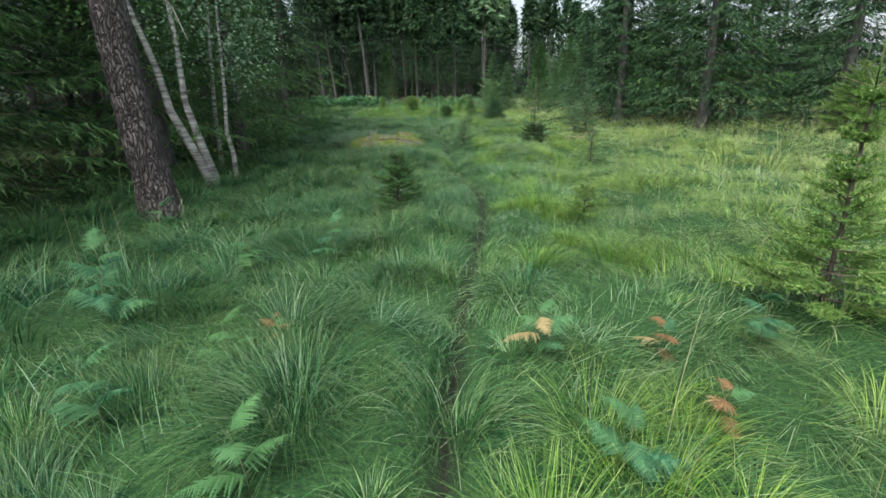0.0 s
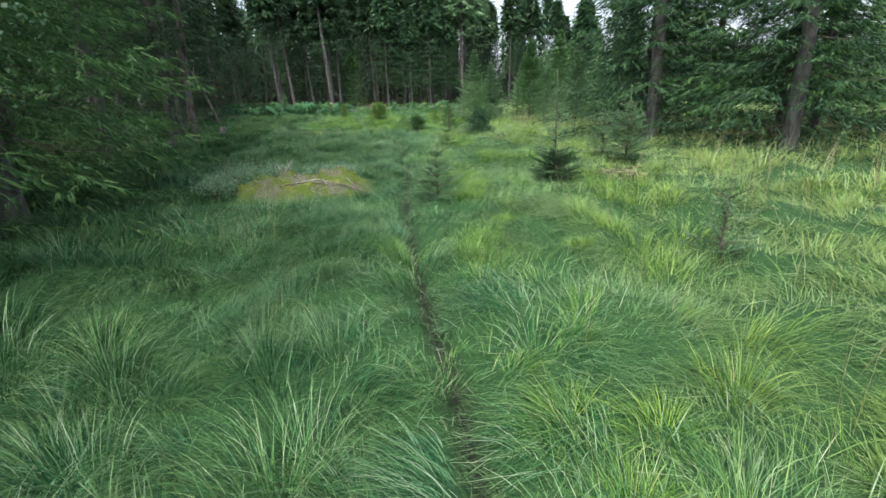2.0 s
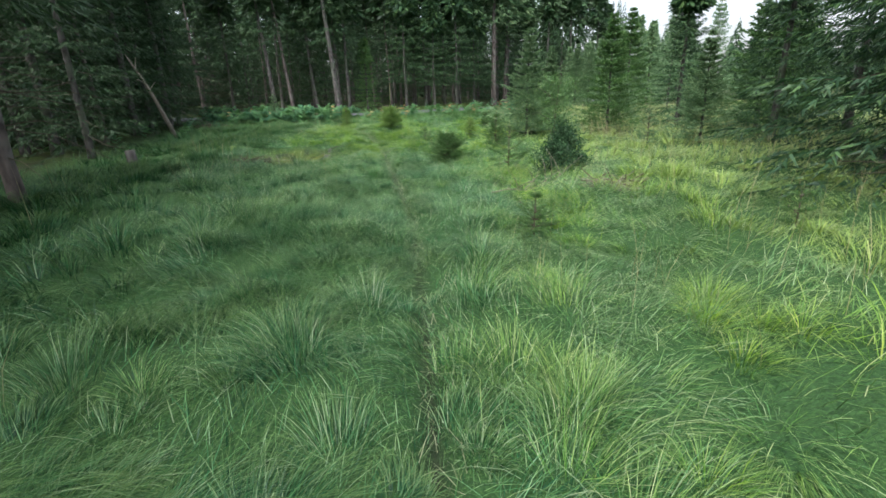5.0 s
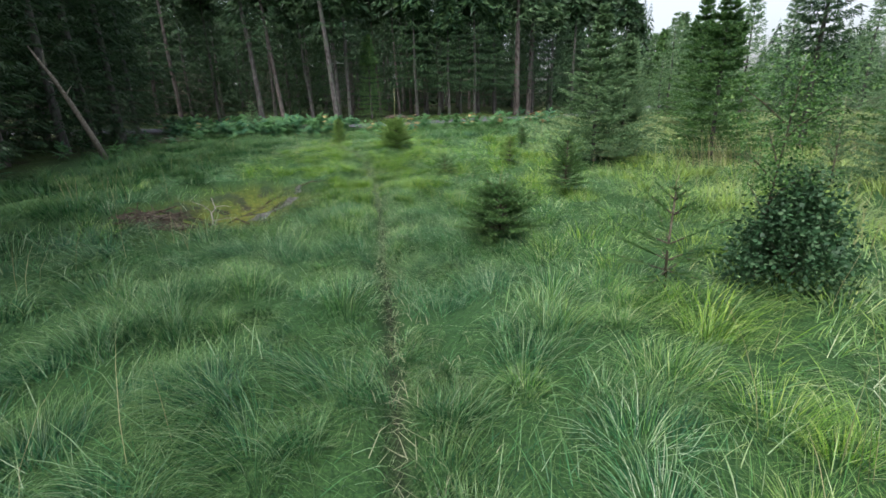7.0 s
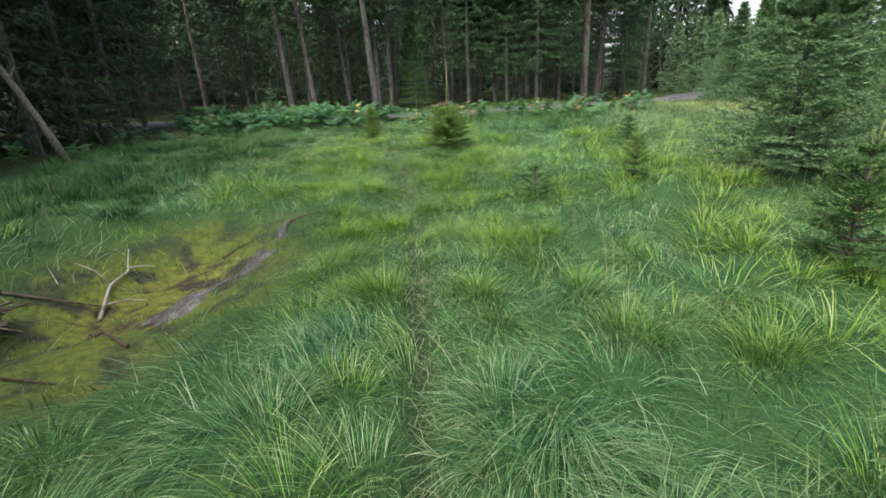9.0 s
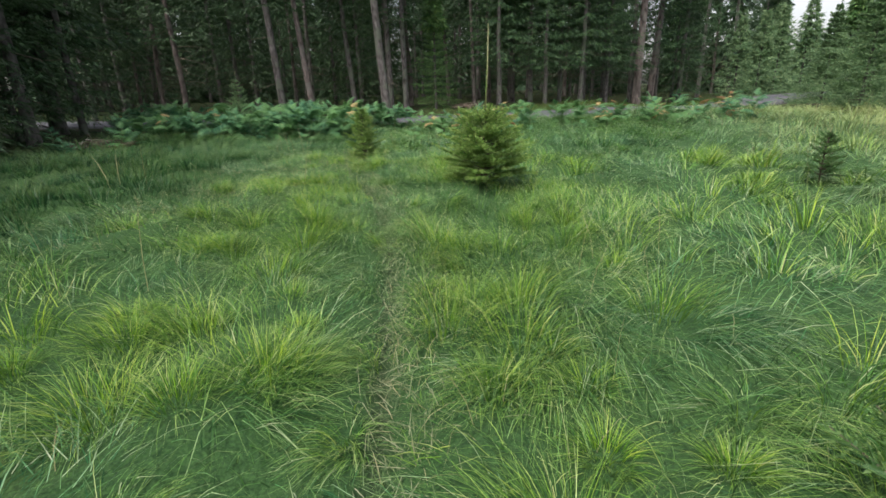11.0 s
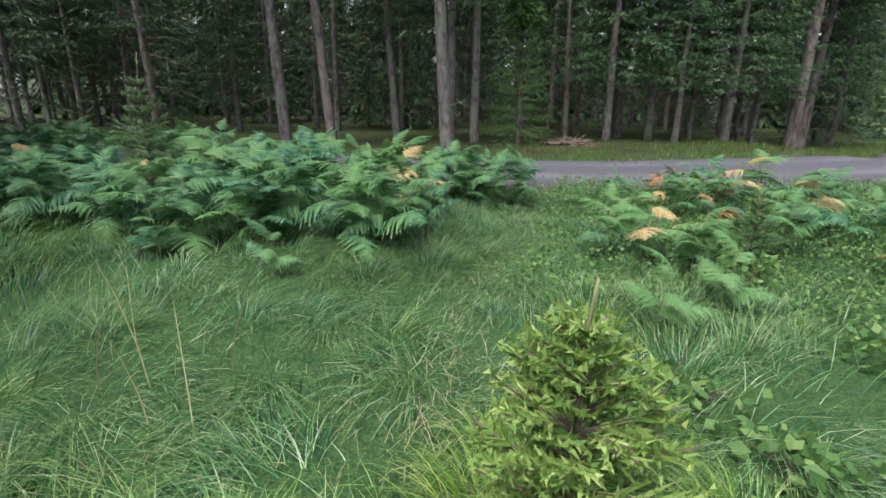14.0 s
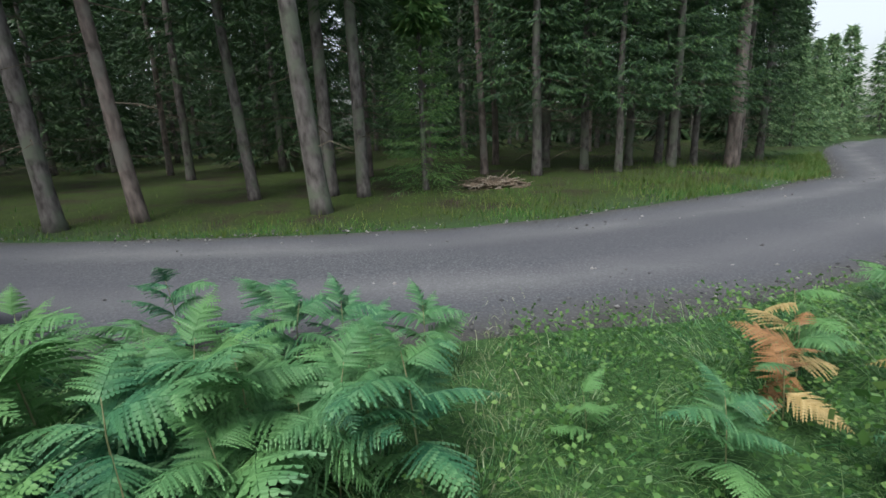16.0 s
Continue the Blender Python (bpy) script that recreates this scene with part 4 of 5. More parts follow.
        place(pr.choice([0, 0, 1]), x, 38.5 + max(0, -8.5 - x) * 0.1 + pr.uniform(0, 0.9), pr.uniform(0, 360), pr.uniform(0.6, 0.85))
    for _ in range(26):
        x = pr.uniform(-3.6, 4.0)
        place(pr.choice([0, 1, 1, 3, 4]), x, pr.uniform(40.2, 42.6) + max(0, x) * 0.4, pr.uniform(0, 360), pr.uniform(0.55, 0.85))
    for _ in range(14):
        place(1, pr.uniform(-15, -10.5), pr.uniform(29.5, 38), pr.uniform(0, 360), pr.uniform(0.5, 0.75))


# ---- build: setting ----
build_ground()
build_road()

# ---- build: forest ----
prng = random.Random(5)
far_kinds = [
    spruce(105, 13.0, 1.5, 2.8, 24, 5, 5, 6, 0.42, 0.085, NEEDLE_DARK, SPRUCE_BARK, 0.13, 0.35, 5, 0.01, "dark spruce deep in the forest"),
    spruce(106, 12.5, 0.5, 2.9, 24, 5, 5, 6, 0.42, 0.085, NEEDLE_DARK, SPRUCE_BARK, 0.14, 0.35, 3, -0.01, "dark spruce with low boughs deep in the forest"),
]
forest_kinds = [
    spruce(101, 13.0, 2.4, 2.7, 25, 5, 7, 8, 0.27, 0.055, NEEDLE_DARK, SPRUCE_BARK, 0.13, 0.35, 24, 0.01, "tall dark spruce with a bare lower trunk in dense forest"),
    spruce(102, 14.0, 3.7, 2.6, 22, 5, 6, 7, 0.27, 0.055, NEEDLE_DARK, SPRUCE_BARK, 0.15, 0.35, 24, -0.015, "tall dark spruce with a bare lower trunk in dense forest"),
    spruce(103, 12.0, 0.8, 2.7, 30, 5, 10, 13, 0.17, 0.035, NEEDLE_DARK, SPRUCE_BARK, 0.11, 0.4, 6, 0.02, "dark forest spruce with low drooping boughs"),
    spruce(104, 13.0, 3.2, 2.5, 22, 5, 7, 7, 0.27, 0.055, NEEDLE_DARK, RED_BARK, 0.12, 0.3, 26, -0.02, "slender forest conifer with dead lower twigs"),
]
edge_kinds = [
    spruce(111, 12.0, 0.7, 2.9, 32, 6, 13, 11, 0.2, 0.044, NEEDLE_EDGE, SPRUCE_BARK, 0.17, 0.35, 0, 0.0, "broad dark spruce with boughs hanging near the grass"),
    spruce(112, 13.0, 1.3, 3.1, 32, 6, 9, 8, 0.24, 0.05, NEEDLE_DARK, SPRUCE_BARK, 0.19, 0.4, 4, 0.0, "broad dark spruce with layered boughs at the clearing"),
    spruce(113, 13.0, 1.2, 3.1, 32, 6, 13, 11, 0.2, 0.044, NEEDLE_DEEP, SPRUCE_BARK, 0.18, 0.35, 3, 0.0, "broad green spruce with layered boughs at the clearing"),
    spruce(114, 12.5, 0.4, 3.0, 36, 6, 12, 12, 0.17, 0.036, NEEDLE_DEEP, SPRUCE_BARK, 0.17, 0.4, 0, 0.0, "dark spruce with boughs hanging to the grass at the forest edge"),
]
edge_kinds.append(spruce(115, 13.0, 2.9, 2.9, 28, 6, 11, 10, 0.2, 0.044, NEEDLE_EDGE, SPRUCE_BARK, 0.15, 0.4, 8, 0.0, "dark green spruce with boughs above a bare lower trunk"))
THIN = spruce(107, 13.0, 3.3, 2.3, 22, 5, 6, 6, 0.4, 0.085, NEEDLE_DARK, SPRUCE_BARK, 0.12, 0.3, 6, 0.0, "bare-trunked spruce in a thin stretch of wood")
first = {}


def thin_wood(x, y):
    """The stretch beyond the left edge where daylight shows between bare trunks."""
    return 2.42 < math.atan2(y - 33, x + 3.2) < 2.66 and math.hypot(y - 33, x + 3.2) > 11


def plant(kind, x, y, turn, s, sink=0.05):
    if kind.name in first:
        return copy_to(kind, x, y, turn, s, sink)
    first[kind.name] = True
    return settle(kind, x, y, turn, s, sink)


FEATURE = [(-7.9, 48.0), (-8.0, 49.6), (-7.3, 49.4), (-11.0, 47.65), (-12.2, 47.2), (-9.7, 49.6), (3.85, 56.9), (-4.7, 53.5), (-3.0, 55.0), (-6.5, 56.5)]
taken = list(FEATURE)


def spaced(x, y, r):
    for a, b in taken:
        if (a - x) ** 2 + (b - y) ** 2 < r * r:
            return False
    taken.append((x, y))
    return True


# beyond the road
count = 0
for _ in range(4000):
    if count >= 88:
        break
    x, y = prng.uniform(-42, 22), prng.uniform(47.0, 88)
    rd = float(road_distance(x, y))
    ry = float(np.interp(x, [a for a, _ in ROAD_MID], [b for _, b in ROAD_MID]))
    if y < ry or rd < 4.0 + (1.5 if x > -8 else 0):
        continue
    if not spaced(x, y, 1.7 + 0.02 * (y - 48)):
        continue
    k = prng.choice([0, 1, 3, 1, 3]) if rd < 13 and x < -4 else prng.choice([0, 1, 3, 0, 2])
    plant(THIN if thin_wood(x, y) else far_kinds[k % 2] if rd > 12 else forest_kinds[k], x, y, prng.uniform(0, 360), prng.uniform(0.8, 1.2))
    count += 1
# left of the clearing
count = 0
for _ in range(4000):
    if count >= 64:
        break
    x, y = prng.uniform(-40, -5), prng.uniform(-6, 47)
    edge = -5.8 - float(np.interp(y, [0, 8, 20, 32, 40, 48], [0.2, 0.0, 1.2, 6.5, 9.5, 11]))
    if x > edge or float(road_distance(x, y)) < 3.5:
        continue
    if not spaced(x, y, 1.8):
        continue
    plant(THIN if thin_wood(x, y) else far_kinds[count % 2], x, y, prng.uniform(0, 360), prng.uniform(0.8, 1.15)) if x < edge - 7 or thin_wood(x, y) else plant(forest_kinds[prng.choice([2, 2, 0, 1]) if y < 26 else prng.choice([0, 1, 3, 2])], x, y, prng.uniform(0, 360), prng.uniform(0.8, 1.15))
    count += 1
for x, y, k, s in ((-14.6, 38.6, 1, 0.8), (-14.0, 34.8, 1, 0.8), (-16.5, 41.2, 1, 0.8), (-15.2, 30.5, 1, 0.9), (-12.6, 28.4, 1, 0.8), (-4.75, 11.1, 3, 0.9), (-5.3, 8.9, 3, 0.85), (-6.6, 13.6, 3, 0.95), (-7.2, 17.0, 3, 0.8), (-6.6, 6.0, 3, 0.9)):
    plant(edge_kinds[k], x, y, prng.uniform(0, 360), s)
# leafy spruces that fill the wood's edge beyond the road
for x, y, k, s in ((-6.1, 50.2, 3, 0.4), (-3.4, 52.4, 4, 0.8), (-1.2, 52.8, 4, 0.65), (0.6, 53.8, 4, 0.8), (2.1, 55.8, 4, 0.7), (5.4, 59.6, 4, 0.85), (7.2, 61.2, 1, 0.8), (-9.0, 52.5, 4, 0.65)):
    plant(edge_kinds[k], x, y, prng.uniform(0, 360), s)
for _ in range(46):
    a, r = prng.uniform(2.38, 2.70), prng.uniform(13, 44)
    x, y = -3.2 + r * math.cos(a), 33 + r * math.sin(a)
    if float(road_distance(x, y)) > 2.6 and spaced(x, y, 0.9):
        plant(THIN, x, y, prng.uniform(0, 360), prng.uniform(0.75, 1.05))
# big spruces right of the clearing
for x, y, k, s in ((6.7, 18.8, 0, 1.0), (8.2, 15.4, 0, 0.9), (9.3, 17.2, 2, 1.0), (7.6, 21.2, 0, 0.95), (12.5, 15.5, 0, 1.0),  (8.7, 32.0, 0, 0.5), (15.8, 60.2, 2, 0.48), (19.6, 64.4, 2, 0.5), (21.0, 60.0, 0, 0.6), (8.5, 26.0, 0, 0.55), (12.0, 28.0, 0, 0.7)):
    plant(edge_kinds[k], x, y, prng.uniform(0, 360), s)
for i in range(16):
    x, y = -13.6 - 2.1 * (i % 4) - prng.uniform(0, 1.2), 28.0 + 3.2 * (i // 4) + prng.uniform(-1, 1) + 0.6 * (i % 4)
    if not thin_wood(x - 1.2 * (y > 34), y) and spaced(x - 1.2 * (y > 34), y, 1.0):
        plant(far_kinds[1], x - 1.2 * (y > 34), y, prng.uniform(0, 360), prng.uniform(0.8, 1.0))
for x, y, kind, s in ((7.2, 62.8, 2, 0.9), (-16.2, 39.6, 2, 0.8), (-21.5, 47.5, 2, 1.0), (-8.5, 7.5, 2, 1.0), (-7.5, 10.5, 2, 1.0), (-1.9, 53.6, 0, 0.9), (-0.4, 54.4, 0, 0.85), (0.9, 55.6, 0, 0.9),  (2.2, 58.0, 0, 0.95), (-2.8, 54.6, 0, 0.95), (11.5, 19.0, 2, 1.1), (14.5, 18.0, 2, 1.1), (10.4, 22.5, 2, 1.1), (16.0, 14.8, 2, 1.1), (17.5, 18.5, 2, 1.1), (13.5, 23.0, 2, 1.1), (21.0, 20.0, 2, 1.1), (22.0, 14.0, 2, 1.1), (17.0, 26.0, 2, 1.0), (25.0, 24.0, 2, 1.1), (-8.6, 20.1, 0, 0.85), (-7.4, 20.4, 1, 0.95), (-6.6, 20.2, 3, 0.9)):
    plant(forest_kinds[kind], x, y, prng.uniform(0, 360), s)
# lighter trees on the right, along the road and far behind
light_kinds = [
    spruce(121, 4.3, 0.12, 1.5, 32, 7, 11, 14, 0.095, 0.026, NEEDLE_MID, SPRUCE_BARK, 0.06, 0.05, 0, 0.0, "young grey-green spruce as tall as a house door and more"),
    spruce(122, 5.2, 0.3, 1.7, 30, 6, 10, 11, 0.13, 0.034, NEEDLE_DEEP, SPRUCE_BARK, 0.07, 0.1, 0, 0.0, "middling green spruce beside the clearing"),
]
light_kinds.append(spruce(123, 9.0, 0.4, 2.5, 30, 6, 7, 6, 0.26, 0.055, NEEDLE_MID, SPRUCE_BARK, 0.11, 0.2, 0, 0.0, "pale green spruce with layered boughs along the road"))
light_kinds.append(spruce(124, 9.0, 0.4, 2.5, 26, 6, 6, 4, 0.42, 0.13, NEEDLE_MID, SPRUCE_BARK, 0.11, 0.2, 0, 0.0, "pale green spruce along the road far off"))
for x, y, k, s in ((2.75, 30.2, 0, 0.8), (3.7, 31.2, 0, 0.7), (5.6, 30.5, 1, 0.75), (6.75, 26.2, 0, 0.66), (10.5, 30.0, 1, 1.0), (7.5, 35.0, 0, 0.6), (11.0, 35.5, 0, 0.7), (13.5, 33, 1, 0.9), 
                   (9.5, 40.0, 1, 1.0), (13.0, 43.0, 1, 1.25), (8.0, 45.0, 0, 0.9), (12.0, 49.0, 1, 1.2), (16.0, 54.0, 1, 1.3), (18.0, 48.0, 0, 1.4), 
                   (17.5, 72.8, 1, 1.4), (21.0, 76.2, 1, 1.6), (25.0, 77.8, 1, 1.7), (29.0, 80.8, 1, 2.0), (27.5, 73.0, 1, 1.9), (24.5, 68.0, 1, 1.7), (20.0, 79.5, 0, 1.6), (30.5, 82.5, 1, 1.9), (15.5, 71.0, 0, 1.3), (17.0, 75.0, 1, 1.4), (13.0, 68.5, 0, 1.2), (20.0, 81.0, 0, 1.5), (17.5, 61.0, 0, 1.6), (20.5, 65.5, 1, 1.6), (11.0, 53.0, 0, 1.0), (16.0, 38.0, 1, 1.3), (20.0, 42.0, 1, 1.4), (24.0, 50.0, 1, 1.5), (25.0, 33.0, 1, 1.5), (20.0, 29.0, 1, 1.4)):
    plant(light_kinds[3 if s > 1.15 and y > 50 else 2 if s > 1.15 else k], x, y, prng.uniform(0, 360), s * 0.52 if s > 1.15 else s)


def far_woods():
    """A closed belt of distant conifers all round, with one thin stretch where daylight comes through. The part behind
    is unseen, added to block low sky light.
    """
    rs = np.random.RandomState(31)
    out = []
    pr = random.Random(31)
    n = 0
    while n < 430:
        a = pr.uniform(0, 6.283)
        if 2.40 < a < 2.56 or (0.75 < a < 1.05 and pr.random() < 0.15):
            continue
        r = pr.uniform(58, 85) + (22 if 0.3 < a < 1.2 else 0)
        x, y = -4 + r * math.cos(a), 26 + r * math.sin(a)
        h, w = pr.uniform(14, 20), pr.uniform(2.4, 3.6)
        if 0.35 < a < 1.15:
            h = pr.uniform(8, 11.5)
        z0 = gz(x, y)
        k = 420
        t = rs.rand(k)
        th = rs.rand(k) * 6.283
        rad = w * (1 - t) ** 0.8 * rs.uniform(0.6, 1.15, k)
        c = np.stack([x + rad * 0.45 * np.cos(th), y + rad * 0.45 * np.sin(th), z0 + h * t], 1)
        tip = np.stack([x + rad * np.cos(th), y + rad * np.sin(th), z0 + h * t - 0.5 * rad], 1)
        side = np.stack([-np.sin(th), np.cos(th), np.zeros(k)], 1) * (0.10 * rad + 0.06)[:, None]
        out.append(np.stack([c - side, tip, c + side], 1).reshape(-1, 3))
        n += 1
    tagged(obj("far_woods", needle_mesh("far_woods", np.concatenate(out, 0)), NEEDLE_DARK), "dense dark conifer woods in the distance", "woods", kind="stuff")


far_woods()

# trunks that stand out along the road
big = spruce(131, 15.0, 5.0, 2.3, 20, 5, 6, 6, 0.38, 0.07, NEEDLE_DARK, SPRUCE_BARK, 0.17, 0.3, 8, 0.0, "grey-barked spruce trunk beside the forest road")
red = spruce(132, 14.0, 5.5, 2.2, 20, 5, 6, 6, 0.38, 0.07, NEEDLE_DARK, RED_BARK, 0.13, 0.3, 10, 0.0, "reddish flaking conifer trunk with dead twigs beside the road")
pine_k = spruce(133, 15.0, 6.5, 2.6, 16, 5, 7, 5, 0.42, 0.10, NEEDLE_MID, RED_BARK, 0.22, 0.1, 3, 0.0, "tall pine trunk with reddish flaking bark by the road bend")
for kind, x, y, turn, s, tilt in ((big, -7.72, 47.9, 0, 0.98, -4), (big, -8.0, 49.6, 80, 0.8, -1), (big, -7.3, 49.4, 190, 0.75, 0), (red, -10.85, 47.6, 40, 0.95, -5), (big, -11.85, 47.0, 120, 0.85, -4), (big, -9.7, 49.6, 210, 0.7, -4),
                                  (pine_k, 3.85, 56.9, 0, 1.0, 0), (pine_k, 5.0, 59.0, 130, 0.9, 2), (red, -4.7, 53.5, 200, 0.8, -2), (big, -3.0, 55.0, 20, 0.6, 0), (red, -6.5, 56.5, 90, 0.8, -3)):
    t = plant(kind, x, y, turn, s)
    t.matrix_basis = pose(x, y, gz(x, y) - 0.05, 0, tilt, 0) @ pose(0, 0, 0, 0, 0, turn) @ Matrix.Diagonal((s, s, s, 1))

# ---- build: near trees ----


def near_pine():
    thing = new("pine_tree")
    pr = random.Random(8)
    rng = np.random.default_rng(8)
    pts = [(0, 0, -0.2), (-0.01, 0, 0.12), (-0.04, 0, 0.5), (-0.09, 0.0, 1.2), (-0.12, 0.0, 2.0), (-0.14, 0.0, 3.2), (-0.18, 0.0, 5.0), (-0.25, 0, 8.0), (-0.3, 0, 11.0)]
    v, f = tube(pts, [0.33, 0.26, 0.215, 0.195, 0.185, 0.175, 0.16, 0.13, 0.05], 28, 0.035, pr)
    obj("trunk", mesh_from("trunk", v, f, True), PINE_BARK, thing)
    tw = []
    for _ in range(26):
        h = pr.uniform(5.5, 11)
        a = pr.uniform(0, 6.3)
        L = pr.uniform(1.2, 2.6)
        o = Vector((-0.65, 0, h))
        e = o + Vector((math.cos(a), math.sin(a), 0.25)) * L
        for _ in range(14):
            q = o.lerp(e, pr.uniform(0.35, 1))
            tw.append((q, q + Vector((pr.uniform(-1, 1), pr.uniform(-1, 1), pr.uniform(-0.2, 0.7))) * 0.45))
    obj("crown", needle_mesh("crown", needles(tw, 8, 0.22, 0.04, rng)), NEEDLE_DEEP, thing)
    v, f = tube([(-0.12, 0, 2.6), (0.2, 0.15, 2.75), (0.45, 0.25, 2.45), (0.55, 0.28, 2.1)], [0.02, 0.014, 0.01, 0.004], 5)
    obj("dead_branch", mesh_from("dead_branch", v, f), DEADWOOD, thing, "pale bare drooping branch")
    tagged(thing, "leaning pine trunk with deeply fissured purplish-brown bark", "tree")
    settle(thing, -3.28, 5.3, 0, 1.0, 0.05)


def leaf_spray(rng, centres, n, r, size):
    """Small pointed leaves in loose clouds round the given points."""
    c = np.repeat(np.array(centres, float), n, axis=0)
    p = c + rng.normal(size=c.shape) * r
    a = rng.normal(size=c.shape)
    a[:, 2] *= 0.5
    a /= np.linalg.norm(a, axis=1, keepdims=True)
    b = np.cross(a, rng.normal(size=c.shape))
    b /= np.linalg.norm(b, axis=1, keepdims=True)
    s = size * (0.7 + 0.6 * rng.random((len(p), 1)))
    return np.stack([p, p + a * s * 0.5 + b * s * 0.35, p + a * s, p + a * s * 0.5 - b * s * 0.35], 1).reshape(-1, 3)


def birch(x, y, stems, label, crown_at, n, leaf=LEAF):
    thing = new("birch_tree")
    for pts, r in stems:
        v, f = tube(pts, [r * (1 - 0.75 * i / (len(pts) - 1)) for i in range(len(pts))], 10, 0.04, random.Random(3))
        obj("trunk", mesh_from("trunk", v, f, True), BIRCH_BARK, thing)
    rng = np.random.default_rng(int(abs(x) * 100))
    if n:
        obj("crown", needle_mesh("crown", leaf_spray(rng, crown_at, n, (0.32, 0.32, 0.26), 0.06), 4), leaf, thing)
    tagged(thing, label, "tree")
    settle(thing, x, y, 0, 1.0, 0.05)


near_pine()
birch(-3.7, 7.56, [([(0, 0, -0.1), (-0.16, -0.1, 0.5), (-0.4, -0.25, 1.3), (-0.45, -0.3, 1.9), (-0.75, -0.4, 3.2), (-1.0, -0.4, 5.0)], 0.085), ([(0.06, 0.05, -0.1), (-0.12, 0.0, 0.7), (-0.22, -0.1, 1.4), (-0.3, 0.1, 2.4), (-0.4, 0.2, 4.2)], 0.08)],
      "pale birch with two leaning white stems", [(-0.9 + 0.4 * math.sin(i * 2.1), -0.2 + 0.5 * math.cos(i * 1.7), 2.3 + 0.22 * i) for i in range(12)], 150)
birch(-3.46, 7.83, [([(0, 0, -0.1), (0.02, 0, 0.5), (-0.04, 0, 0.9), (0.03, 0, 1.5), (0.05, 0.1, 2.6), (0.1, 0.2, 3.8)], 0.045)], "thin grey-barked young birch stem", [(0.1 + 0.5 * math.sin(i * 2.4), 0.5 * math.cos(i * 1.9), 2.0 + 0.2 * i) for i in range(10)], 150, BILBERRY)
birch(-4.4, 9.3, [([(0, 0, -0.1), (0.05, 0, 1.2), (0.2, 0, 2.8), (0.4, 0, 4.4)], 0.05)], "slender birch with drooping small-leaved boughs", [(0.25 + 0.7 * math.sin(i * 2.4), 0.7 * math.cos(i * 1.9), 1.7 + 0.19 * i) for i in range(15)], 230, BILBERRY)

# ---- build: saplings ----
SAPLINGS = [
    (2.72, 2.45, sapling(201, 1.85, 1.25, NEEDLE_YOUNG, 0.85, 0.26, "yellow-green young spruce with a long bare leader", bare=0.5, k=12, shape=2.4)),
    (11.2, 13.2, sapling(223, 2.3, 2.1, NEEDLE_YOUNG, 0.8, 0.2, "bright yellow-green young spruce before dark trees", shape=0.8, k=9)),
    (-0.36, 5.5, sapling(202, 0.9, 0.8, NEEDLE_DEEP, 1.3, 0.18, "small bushy spruce sapling in the long grass")),
    (1.85, 4.95, sapling(203, 0.45, 0.75, NEEDLE_YOUNG, 1.0, 0.15, "low pale green spruce sapling in the grass")),
    (3.0, 8.95, sapling(204, 0.95, 0.75, NEEDLE_MID, 0.5, 0.4, "thin spruce sapling with sparse whorls")),
    (0.62, 11.75, sapling(205, 0.85, 0.95, NEEDLE_MID, 0.75, 0.25, "pale spruce sapling beside the trodden path", shape=1.0, bare=0.4)),
    (2.55, 12.95, sapling(206, 1.75, 0.75, NEEDLE_MID, 0.4, 0.3, "thin tall spruce sapling above a dark bush", shape=0.7)),
    (4.3, 14.4, sapling(207, 1.5, 1.2, NEEDLE_MID, 0.8, 0.25, "grey-green spruce sapling with bare leader shoots")),
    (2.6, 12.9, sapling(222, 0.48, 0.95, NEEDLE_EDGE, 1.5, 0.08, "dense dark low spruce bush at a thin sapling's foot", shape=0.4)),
    (4.2, 15.4, sapling(208, 1.1, 0.95, NEEDLE_MID, 0.8, 0.2, "grey-green spruce sapling in pale grass")),
    (0.03, 23.7, sapling(209, 0.85, 1.0, NEEDLE_DEEP, 1.8, 0.3, "compact dark green spruce sapling", shape=0.55, k=15)),
    (1.2, 22.15, sapling(210, 0.9, 1.0, NEEDLE_DEEP, 0.45, 0.12, "sparse flat-topped spruce sapling")),
    (1.35, 26.6, sapling(212, 1.1, 0.85, NEEDLE_DEEP, 1.0, 0.15, "green spruce sapling before taller trees")),
    (0.78, 30.4, sapling(213, 0.75, 0.75, NEEDLE_YOUNG, 1.0, 0.12, "low bushy spruce sapling in bright grass")),
    (-0.75, 29.1, sapling(214, 0.45, 0.7, NEEDLE_DEEP, 0.6, 0.1, "small spruce sapling half sunk in grass")),
    (-2.42, 33.65, sapling(215, 1.8, 1.2, NEEDLE_YOUNG, 2.0, 0.57, "yellow-green spruce sapling with a long kinked leader", kink=True, shape=0.42)),
    (-4.82, 36.28, sapling(216, 0.95, 0.72, NEEDLE_YOUNG, 1.7, 0.12, "bright young spruce sapling in the path")),
    (-9.55, 40.1, sapling(217, 1.75, 0.9, NEEDLE_MID, 0.9, 0.2, "green spruce sapling rising out of bracken")),
    (-3.3, 39.6, sapling(219, 0.6, 0.6, NEEDLE_DEEP, 0.8, 0.15, "small spruce sapling among bracken")),
    (1.55, 34.3, sapling(224, 0.72, 0.55, NEEDLE_DEEP, 1.1, 0.12, "dark compact spruce sapling in the far grass")),
    (0.95, 17.7, sapling(225, 0.5, 0.55, NEEDLE_DEEP, 0.9, 0.15, "small dark spruce sapling near the footpath")),
    (3.7, 17.9, sapling(220, 0.5, 0.5, NEEDLE_DEEP, 0.7, 0.2, "tiny spruce sapling in pale grass")),
    (5.4, 26.3, sapling(221, 1.5, 0.8, NEEDLE_MID, 0.6, 0.35, "thin spruce sapling with reaching leader shoots")),
]
